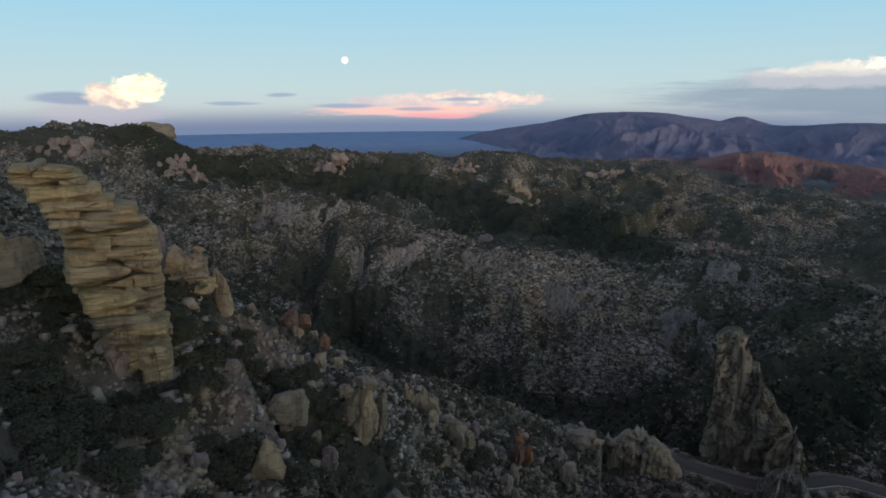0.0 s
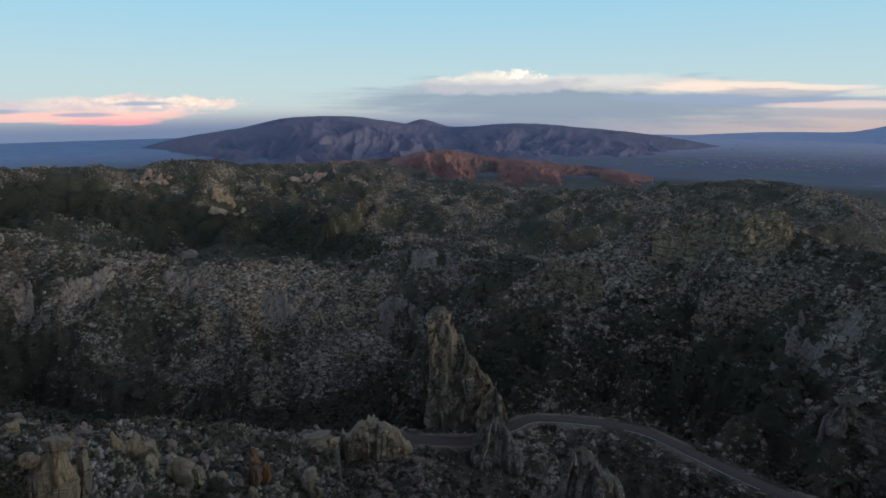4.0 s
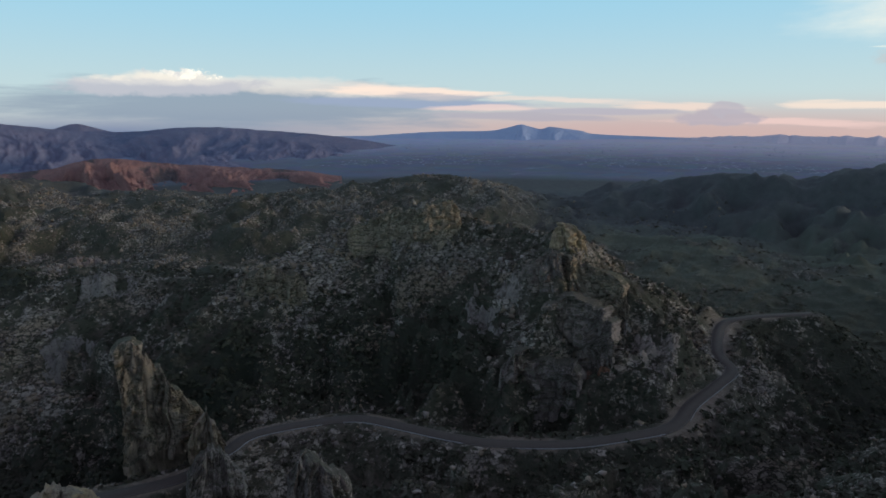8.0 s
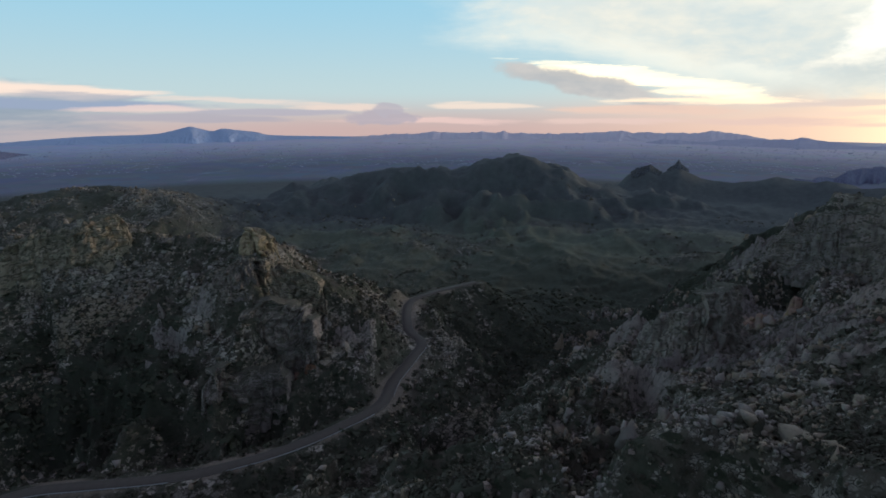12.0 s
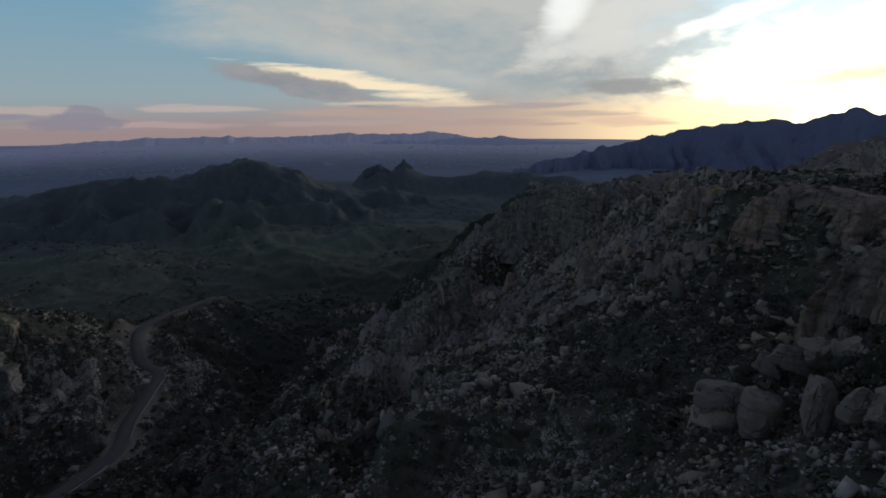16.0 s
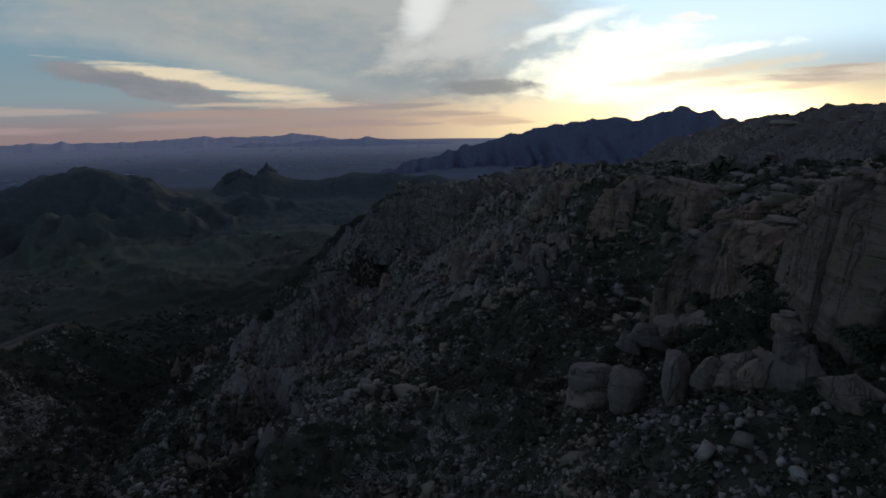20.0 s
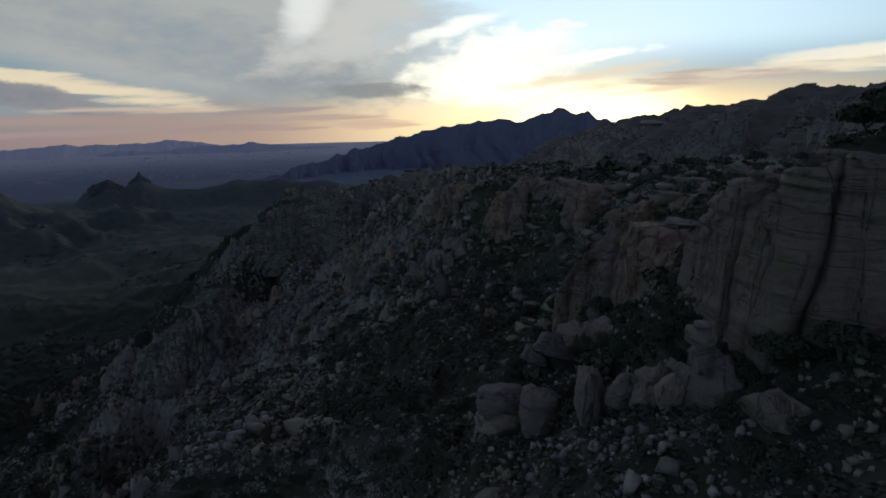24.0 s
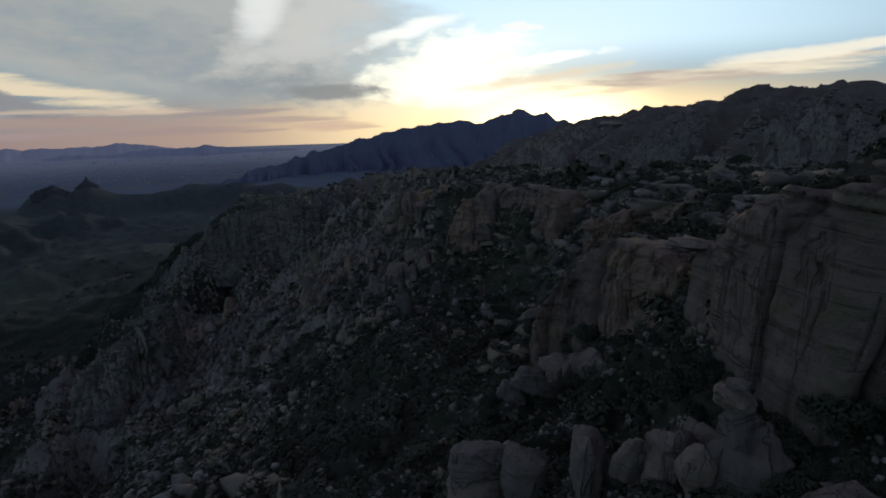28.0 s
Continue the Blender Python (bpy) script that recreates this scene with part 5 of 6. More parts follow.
def cliff(name, corners, mat, label, seed, ribs=6, bulge=2.2, across=240, up=92, grain=1.0, deep=9.0, rugged=0.0):
    """A rock wall along corners (bearing, distance, top, foot, seen from the first stand): rounded ribs, upright cracks, split sheets, a worn brow."""
    g = np.random.default_rng(seed)
    line = curve_through([np.array((*spot(az, far)[:2], top, foot)) for az, far, top, foot in corners], 12)
    s = np.linspace(0, 1, across)
    t = np.linspace(0, 1, len(line))
    cx, cy, top, foot = (np.interp(s, t, line[:, k]) for k in range(4))
    tx, ty = np.gradient(cx), np.gradient(cy)
    size = np.hypot(tx, ty)
    nx, ny = ty / size, -tx / size
    flip = np.where(nx * cx + ny * cy > 0, -1.0, 1.0)
    nx, ny = nx * flip, ny * flip
    long = np.cumsum(size)
    top = top + rugged * grain * (1.6 * lattice(long, long * 0, 9.0, seed + 31) + 1.2 * lattice(long, long * 0, 3.5, seed + 32))
    top = top + grain * (0.9 * lattice(long, long * 0, 5.0 * grain, seed) + 0.6 * lattice(long, long * 0, 1.7 * grain, seed + 1))
    v = np.linspace(0, 1.35, up)
    L, V = np.meshgrid(long, v, indexing="ij")
    face = np.clip(V, 0, 1)
    high = foot[:, None] + (top - foot)[:, None] * face
    wander = L + (1.6 + 0.8 * rugged) * grain * lattice(L, high, 9.0 * grain, seed + 2)
    # upright panels between joints: each stands a little forward or back and has its own turn
    edges = np.cumsum(g.uniform(0.55, 1.5, 4 * ribs + 8) * long[-1] / (2.2 * ribs)) - 4
    split = np.searchsorted(edges, wander.ravel()).reshape(wander.shape).clip(1, len(edges) - 1)
    left, right = edges[split - 1], edges[split]
    across_panel = (wander - left) / (right - left) - 0.5
    rest = np.minimum(wander - left, right - wander)
    out = bulge * (hashed(split, split * 0, seed + 3) - 0.5) * 1.5 + bulge * 0.7 * (hashed(split, split * 0, seed + 13) - 0.5) * across_panel * 2
    out += bulge * 0.5 * lattice(L, high, 12.0 * grain, seed + 4)
    out -= (0.5 + 1.1 * hashed(split, split * 0, seed + 5)) * grain * np.clip(1 - rest / (0.5 * grain), 0, 1) ** 1.5
    fine = np.abs(lattice(wander, high * 0.08, 1.9 * grain, seed + 6))
    out -= 0.35 * grain * np.clip(1 - fine / 0.06, 0, 1) * (lattice(L, high, 6.0 * grain, seed + 6) > 0.1)
    # flat sheets that split off, most of them near the brow
    sheet = np.floor(high / (0.8 * grain) + 0.35 * lattice(L, high, 8.0 * grain, seed + 7))
    slab = hashed(sheet, np.floor(L / (5.0 * grain) + lattice(L, high, 5 * grain, seed + 8)), seed) - 0.5
    out += grain * slab * (0.16 + 1.0 * np.clip(face - 0.62, 0, 1) / 0.38)
    large = np.floor(high / (5.5 * grain) + 0.8 * hashed(split, split * 0, seed + 14))
    out += 0.7 * grain * (hashed(large, split, seed + 15) - 0.5)
    out += grain * (0.16 * lattice(L, high, 1.5 * grain, seed + 9) + 0.12 * lattice(L, high, 0.6 * grain, seed + 10))
    if rugged:
        # blocks between cross joints, set back in ledges
        row = np.floor(high / (3.4 * grain) + 2 * hashed(split, split * 0, seed + 33) + 0.5 * lattice(L, high, 5.0 * grain, seed + 34))
        out += rugged * (2.6 * (hashed(split, row, seed + 35) - 0.5) + 1.5 * lattice(L, high, 4.5, seed + 36) + 0.8 * lattice(L, high, 2.2, seed + 37))
        bit = np.floor(wander / (1.25 * grain) + 0.5 * lattice(L, high, 4.0, seed + 40)), np.floor(high / (2.2 * grain) + 3 * hashed(np.floor(wander / (1.25 * grain)), split, seed + 41))
        out += rugged * 1.5 * (hashed(*bit, seed + 42) - 0.5)
        step = np.floor(4 * face + 0.8 * lattice(L, high * 0.4, 10.0, seed + 38) + 0.9 * hashed(split, split * 0, seed + 39)) / 4
        out -= rugged * 0.24 * (top - foot)[:, None] * step
    out -= (top - foot)[:, None] * 0.08 * face + 2.6 * grain * np.clip(face - 0.8, 0, 1) ** 2 * 10
    back = np.clip(V - 1, 0, 1) / 0.35
    out -= back * deep
    high = high - back * 1.2 + 0.3 * lattice(L, out, 2.0, seed + 12) * (back > 0)
    ends = np.clip(np.minimum(s, 1 - s) * 14, 0, 1)[:, None]
    out = out - (1 - ends) * 4
    x, y = cx[:, None] + nx[:, None] * out, cy[:, None] + ny[:, None] * out
    verts = np.stack([x, y, EYE_Z + high - (V == 0) * 3], -1).reshape(-1, 3)
    i, j = np.meshgrid(np.arange(across - 1), np.arange(up - 1), indexing="ij")
    faces = np.stack([i * up + j, (i + 1) * up + j, (i + 1) * up + j + 1, i * up + j + 1], -1).reshape(-1, 4)
    mid = across // 2
    thing = base_at(name, (cx[mid], cy[mid], EYE_Z + foot[mid]), label, "cliff")
    column_of = np.floor(i.reshape(-1) / (across - 1) * max(2, ribs) + 0.3 * np.sin(j.reshape(-1) * 0.35)).clip(0, max(2, ribs) - 1)
    for k in range(max(2, ribs)):
        own, index = np.unique(faces[column_of == k], return_inverse=True)
        wall = mesh_object("rock_face", verts[own], index.reshape(-1, 4), mat, not rugged)
        wall.parent = thing
        wall.matrix_parent_inverse = thing.matrix_world.inverted()
    for k in range(0 if rugged else int(long[-1] / 2.6 / grain)):
        i = g.integers(3, across - 3)
        w = g.uniform(1.6, 4.6) * grain
        d = g.uniform(1.5, 7.0) * deep / 9
        place = (cx[i] - nx[i] * d, cy[i] - ny[i] * d, EYE_Z + top[i] - 0.7 + 0.3 * (k % 3))
        piece("cap_sheet", rock_data(PALE, 300 + k % 6, n=10, square=4.5, rough=0.10, cuts=9), place, (w, w * g.uniform(0.6, 0.9), g.uniform(0.5, 1.3)), (g.uniform(-6, 6), g.uniform(-6, 6), g.uniform(0, 360)), thing)
    return thing


cliff("cliff_wall", [(155.4, 69.5, -12.9, -25), (156.1, 67.5, -10.9, -24), (157.4, 64, -8.6, -22.5), (158.9, 60, -5.9, -21), (160.4, 56.5, -5.0, -19), (162, 54, -4.1, -17.5), (164, 52.5, -3.6, -16), (168, 52, -3.1, -15), (176, 53, -2.8, -15)], CLIFF, "sheer streaked granite wall with split sheets on its rim", 201, 2, 0.9)
cliff("cliff_middle", [(146.1, 90, -29.5, -36), (147.3, 88, -23, -35), (148.9, 86, -16.8, -33), (151.2, 82, -14.4, -29), (153.4, 78, -13.8, -26), (156, 74, -14.6, -24), (158, 71, -12, -22)], CLIFF, "broken granite cliff stepping down towards the canyon", 211, 4, 2.0, rugged=0.35)
cliff("cliff_upper", [(151.2, 120, -20, -27), (152.4, 116, -17.4, -26), (154.3, 113, -15.9, -26), (156.7, 110, -14.7, -25), (159.4, 106, -14.4, -23), (162, 102, -13.6, -22)], CLIFF, "low cliff with pale slabs along its rim", 216, 4, 1.6, rugged=0.4)
cliff("cliff_left", [(140.8, 155, -24, -38), (141.6, 152, -20, -41), (142.8, 148, -17.7, -44), (145.1, 144, -17, -44), (147.5, 141, -16.6, -42), (149.4, 138, -16.9, -38), (151.4, 134, -20.5, -34)], CLIFF, "tall rounded granite buttresses with yellow lichen", 221, 3, 2.6, rugged=0.3)

outcrop(30.6, 266, 40, 22, SPIRE_TOPS, TAN_LEDGES, "broken tan rock at the back of the spire", 111, 0.8, 3, 2.4, True, "rock_outcrop", "rock formation", 1.5, 0.2)
cliff("rock_spire", [(26.1, 258, -124, -147), (26.7, 256, -108, -148), (27.5, 256, -100, -148), (28.7, 255, -104, -147), (29.8, 255, -110, -146), (30.9, 255, -114.5, -145), (32.2, 256, -124, -144), (34.1, 257, -136, -143)], TAN_LEDGES, "jagged tan granite spire standing beside the road", 113, 5, 2.4, 120, 90, 1.1, 9.0, 0.75)
cliff("rock_outcrop", [(31.6, 244, -141, -153), (32.7, 243, -134, -153.5), (34, 242, -128.4, -152), (35.1, 243, -132.6, -150), (35.9, 245, -140, -148)], TAN, "blunt tan rock knob at the road's edge", 115, 3, 2.0, 80, 48, 1.1, 6.0, 0.8)
cliff("rock_crag", [(17, 230, -143, -148), (18.8, 229, -138.5, -148), (20.4, 228, -135.5, -149), (22.1, 228, -139, -151), (25, 228, -148.5, -154)], TAN, "small tan crag above the road", 88, 4, 1.8, 90, 40, 1.0, 7.0, 0.7)
cliff("rock_crag", [(40, 149, -104, -112), (41.2, 147, -100, -112), (42.6, 146, -97.8, -112), (45.4, 147, -100.6, -112), (48.4, 149, -107, -113)], PALE_LEDGES, "scrub-covered grey outcrop above the canyon", 101, 4, 1.8, 110, 44, 0.9, 8.0, 0.7)
cliff("rock_crag", [(31.2, 228, -145.5, -157), (32.4, 227, -139.5, -160), (33.5, 226, -138, -162), (35.5, 226, -140.7, -166), (37.5, 227, -152, -167)], PALE_LEDGES, "grey crag below the road's bend", 123, 4, 2.0, 100, 56, 1.0, 7.0, 0.8)
stack("rock_ramp", 150.6, 79, [(-5.5, 2.5, 6, 4, 3.0, -2.5), (-2.0, 1.4, 6, 4.2, 3.2, -1.0), (1.6, 0, 6, 4, 3.2, 0.4), (5, -2, 5.6, 4, 3.4, 2.2), (8, -3.6, 5, 3.4, 3.2, 4.0), (-8, 3, 4, 3, 2.4, -4)], PALE, "sloping pale granite slabs under the cliff", "rock formation", seed=231)


def crag(az, far, wide, deep, count, size, mat, label, seed, tall=(0.8, 1.9), slant=0.0):
    """Jointed blocks breaking out of a slope: they share one grain and lean together."""
    g = np.random.default_rng(seed)
    x0, y0, z0 = spot(az, far)
    thing = base_at("rock_crag", (x0, y0, z0), label, "rock formation")
    a = radians(az)
    right, ahead = np.array((math.cos(a), -math.sin(a))), np.array((math.sin(a), math.cos(a)))
    u, v = g.normal(0, 0.42, count).clip(-1, 1), g.normal(0, 0.42, count).clip(-1, 1)
    x = x0 + right[0] * u * wide / 2 + ahead[0] * v * deep / 2
    y = y0 + right[1] * u * wide / 2 + ahead[1] * v * deep / 2
    z = land_height(x, y)
    grain = g.uniform(0, 90)
    for k in range(count):
        w = size * (0.45 + g.lognormal(-0.6, 0.5)) * (1.15 - 0.5 * max(abs(u[k]), abs(v[k])))
        h = w * g.uniform(*tall) * (0.6 if far > 600 else 0.8)
        data = rock_data(mat, 800 + k % 9, far > 180, n=7, square=5.0, rough=0.14, cuts=9, taper=0.18)
        piece("block", data, (x[k], y[k], z[k] - 0.32 * h), (w, w * g.uniform(0.6, 1.0), h), (g.uniform(-7, 7), slant + g.uniform(-7, 7), grain + g.choice((0, 90)) + g.uniform(-14, 14)), thing)


for args in (
        (-23.6, 968, 80, 50, 26, 13, PALE, "grey rock slabs on the far hillside", 418),
        (-32.3, 968, 90, 60, 28, 13, PALE, "grey rock slabs on the far hillside", 419),
        (-10.8, 1103, 80, 40, 22, 13, PALE, "grey outcrop on the far crest", 420),
        (1.8, 1195, 110, 40, 26, 13, PALE, "grey outcrop on the far crest", 421),
        (7.6, 1111, 80, 50, 24, 15, TAN, "tan outcrop on the far crest", 422),
        (25.9, 933, 50, 30, 18, 9, PALE, "grey ledges above the dark valley", 423),
        (15.5, 1240, 120, 60, 26, 13, PALE, "grey outcrop on the plateau", 424),
        (118.2, 358, 42, 40, 34, 6.5, CLIFF, "upright brown rock ribs on the spur", 431, (1.1, 2.8)),
        (116.1, 378, 36, 36, 28, 6, CLIFF, "upright brown rock ribs on the spur", 433, (1.1, 2.8)),
        (126.9, 449, 60, 60, 34, 7, CLIFF, "brown rock ribs under the rim", 435, (1.0, 2.4)),
        (131.0, 210, 36, 50, 30, 4, CLIFF, "brown rock ribs below the rim", 439, (1.0, 2.4)),
        (136.5, 160, 24, 34, 24, 3.4, PALE, "grey rock ribs below the cliffs", 441, (0.9, 2.2)),
        (138.5, 200, 34, 40, 26, 5, CLIFF, "brown crag on the rim", 442, (0.9, 2.0)),
        (164.0, 110, 60, 50, 30, 4, PALE, "flat grey slabs on the rim's plateau", 446, (0.25, 0.6)),
        (152.0, 190, 60, 60, 30, 5, PALE, "flat grey slabs on the rim's plateau", 447, (0.25, 0.7)),
        (170.0, 300, 110, 90, 34, 8, PALE, "flat grey ledges up the ridge", 448, (0.2, 0.5)),
        (160.0, 480, 160, 120, 34, 11, CLIFF, "brown ledges up the ridge", 449, (0.2, 0.5))):
    crag(*args)

# cliffs of the hill above the road
for corners, mat, label, seed, ribs in (
        ([(48.4, 412, -87, -104), (49.6, 410, -81, -106), (51, 404, -77.5, -107), (53.5, 398, -73.5, -103), (56.9, 399, -69.5, -98), (59.5, 410, -68, -86), (60.4, 414, -72, -84)], TAN_LEDGES, "tan cliff band below the hill's crest", 245, 5),
        ([(37.6, 383, -112, -125), (38.6, 380, -105.5, -127), (39.7, 377, -103, -128), (42, 374, -102.7, -128), (43.8, 378, -107.5, -126), (44.6, 380, -112, -124)], TAN_LEDGES, "pale outcrop wall on the canyon slope", 261, 4),
        ([(68.6, 363, -80, -91), (69.2, 362, -76, -92), (70.3, 361, -73.4, -92), (71.7, 366, -74.8, -93), (72.7, 372, -79.5, -93)], TAN, "tan granite crown of the hill above the road", 241, 3),
        ([(65.6, 340, -98, -108), (66.2, 338, -93, -110), (67.3, 334, -87.5, -110), (69.3, 334, -85.2, -108), (70.7, 340, -86.2, -108)], CLIFF_LEDGES, "grey cliff with yellow lichen below the summit", 243, 3),
        ([(70.4, 338, -90, -118), (71.4, 338, -89, -122), (72.4, 341, -90.8, -128), (74.4, 345, -97.5, -129), (76.1, 343, -107.2, -127), (77, 343, -114.2, -126)], TAN_LEDGES, "ribbed tan granite cliff below the summit", 242, 5),
        ([(69.4, 307, -111, -130), (70.3, 309, -108.3, -136), (71.4, 310, -109, -141), (73.2, 305, -112.8, -146), (75.2, 300, -122.5, -146), (75.8, 300, -128, -145)], CLIFF_LEDGES, "broken cliff with a rust-stained foot", 251, 4),
        ([(63.8, 280, -139, -151), (64.8, 279, -132, -153), (66, 278, -128.3, -154), (69, 285, -131.5, -160), (71.4, 283, -133.4, -158), (72.4, 282, -140, -155)], CLIFF_LEDGES, "bulging grey cliff above the road", 255, 4)):
    cliff("hill_cliff", corners, mat, label, seed, ribs, 2.4, 170, 72, 1.5, 11.0, 1.0)
# ribs of the steep spur
for corners, label, seed in (
        ([(118, 446, -95, -107), (119.4, 444, -80, -112), (121.1, 436, -67, -113), (122.9, 424, -56, -106), (124.8, 424, -55, -104), (127.3, 412, -55.3, -92), (129.3, 408, -60, -85)], "ribbed brown head of the steep spur", 461),
        ([(106.9, 268, -104, -121), (109.1, 256, -90, -118), (112, 250, -85, -115), (114.8, 250, -79, -110), (116.7, 259, -76.3, -107), (118.3, 270, -76, -101)], "upright rock ribs along the spur's edge", 463)):
    cliff("rock_rib", corners, CLIFF_LEDGES if seed == 461 else PALE_LEDGES, label, seed, 5, 2.2, 210, 80, 1.3, 9.0, 0.8)

# rock that breaks out of the canyon's far side and the steep spur
for args in (
        (62.6, 336, 44, 40, (1.4, 3.5, 4.2, 2.8, 1.4), PALE_LEDGES, "grey ledges on the dark slope", 262),
        (79.0, 330, 34, 50, (1.4, 3.5, 4.2, 2.8, 1.4), PALE_LEDGES, "grey ledges beside the road", 263),
        (-15.9, 574, 56, 36, (1.4, 5.6, 6.3, 4.2, 1.4), PALE_LEDGES, "pale outcrop across the canyon", 264),
        (-10.8, 566, 46, 30, (1.4, 4.9, 5.6, 3.5, 1.4), PALE_LEDGES, "pale outcrop across the canyon", 265),
        (-4.0, 484, 40, 30, (1.4, 4.9, 4.2, 4.9, 1.4), PALE_LEDGES, "pale outcrop on the opposite slope", 266),
        (-7.6, 500, 36, 28, (1.4, 4.2, 4.9, 3.5, 1.4), PALE_LEDGES, "pale outcrop on the opposite slope", 267),
        (13.3, 440, 50, 30, (1.4, 4.2, 4.9, 3.5, 4.2, 1.4), PALE_LEDGES, "long pale outcrop on the opposite slope", 268),
        (23.8, 425, 36, 30, (1.4, 6.3, 7, 4.2, 1.4), PALE_LEDGES, "pale outcrop above the spire", 269),
        (27.0, 478, 46, 28, (1.4, 4.2, 5.6, 3.5, 1.4), PALE_LEDGES, "pale outcrop on the opposite crest", 270),
        (4.0, 470, 54, 30, (1.4, 4.2, 3.5, 4.9, 2.8, 1.4), PALE_LEDGES, "broken pale ledges on the opposite slope", 271),
        (34.0, 440, 50, 30, (1.4, 3.5, 4.2, 2.8, 1.4), PALE_LEDGES, "broken pale ledges on the opposite slope", 272),
        (121.0, 480, 100, 70, (3, 9, 11, 9, 10, 4), CLIFF_LEDGES, "brown rock ribs on the spur's crest", 430),
        (117.0, 392, 64, 56, (3, 9, 10, 8, 3), CLIFF_LEDGES, "upright brown rock ribs on the spur", 431),
        (112.2, 345, 58, 50, (3, 9, 10, 7, 3), CLIFF_LEDGES, "upright brown rock ribs on the spur", 432),
        (108.4, 312, 46, 44, (3, 8, 9, 7, 3), CLIFF_LEDGES, "upright brown rock ribs above the canyon", 434),
        (126.6, 440, 90, 60, (3, 8, 7, 9, 7, 3), CLIFF_LEDGES, "brown rock ribs under the rim", 435),
        (120.6, 272, 52, 50, (2, 6, 7, 5, 2), CLIFF_LEDGES, "brown rock ribs on the steep slope", 436),
        (126.4, 304, 60, 56, (2, 7, 6, 8, 5, 2), CLIFF_LEDGES, "brown rock ribs on the steep slope", 437),
        (123.0, 214, 36, 36, (2, 5, 6, 4, 2), PALE_LEDGES, "grey rock ribs on the steep slope", 438),
        (131.0, 212, 44, 46, (2, 5, 6, 5, 2), CLIFF_LEDGES, "brown rock ribs below the rim", 439),
        (134.4, 256, 54, 50, (2, 6, 7, 6, 2), CLIFF_LEDGES, "brown rock ribs below the rim", 440),
        (114.2, 232, 44, 44, (2, 6, 7, 5, 2), CLIFF_LEDGES, "brown rock ribs above the canyon", 443),
        (107.4, 204, 34, 36, (2, 5, 6, 4, 2), PALE_LEDGES, "grey rock ribs above the canyon", 444),
        (150.0, 640, 150, 70, (1, 4, 5, 3, 4, 1), CLIFF_LEDGES, "brown ledges up the ridge", 452),
        (158.0, 560, 140, 80, (1, 4, 5, 4, 5, 1), CLIFF_LEDGES, "brown ledges up the ridge", 453),
        (166.0, 520, 140, 80, (1, 4, 5, 3, 4, 1), CLIFF_LEDGES, "brown ledges up the ridge", 454),
        (174.0, 460, 120, 80, (1, 4, 5, 4, 1), CLIFF_LEDGES, "brown ledges up the ridge", 455),
        (155.0, 330, 90, 50, (2, 5, 6, 4, 2), PALE_LEDGES, "low grey ledges on the plateau", 456),
        (165.0, 260, 80, 50, (2, 5, 6, 5, 2), PALE_LEDGES, "low grey ledges on the plateau", 457),
        (141.0, 560, 120, 70, (2, 6, 8, 6, 2), CLIFF_LEDGES, "brown ledges below the ridge", 458),
        (117.5, 185, 30, 30, (1, 4, 5, 3, 1), PALE_LEDGES, "grey rock ribs on the steep slope", 450),
        (127.5, 160, 30, 30, (1, 4, 5, 4, 1), PALE_LEDGES, "grey rock ribs on the steep slope", 451)):
    outcrop(*args)
outcrop(107.7, 1835, 90, 70, (3, 9, 11, 7, 3), UMBER, "blunt rock shoulder of the castle hill", 294, 2.5, 2, 4.0, holes=0.4)
outcrop(110.4, 1850, 60, 60, (2, 3, 5, 15, 6, 3, 2), UMBER, "castle-like rock on a dark hill", 291, 2.0, 2, 3.0, holes=0.2)
stack("rock_outcrop", 74.6, 303, [(0, 0, 10, 9, 12, -6), (-7, 0, 8, 8, 8, -6)], RUST, "rust-stained granite knob above the road", seed=274, sink=4)

# outcrops on the hill above the road, and across the canyon
for az, far, layers, mat, seed, words in (
        (61.6, 352, [(0, 0, 5, 5, 8, -2)], PALE, 277, "pale upright boulder on the dark slope"),
        (-25.2, 1105, [(0, 0, 62, 40, 34, -10)], TAN, 281, "bare tan granite dome on the skyline"),
        (7.0, 1050, [(0, 0, 52, 40, 34, -8), (-30, 0, 30, 30, 20, -8)], TAN, 284, "bare granite knob across the canyon"),
        (-10.0, 1130, [(0, 0, 40, 30, 30, -8)], PALE, 287, "grey granite knob across the canyon"),
        (4.5, 900, [(0, 0, 30, 26, 20, -6)], PALE, 288, "small grey knob above the dark valley"),
        (78.6, 640, [(0, 0, 9, 6, 5, -1)], PALE, 289, "pale boulder by the far road bend")):
    stack("rock_outcrop", az, far, layers, mat, words, seed=seed, sink=4)

# ---- loose stones and scrub ----
def blob_set(count, n, seed, **how):
    return [rock_shape(seed + k, n=n, **how) for k in range(count)]


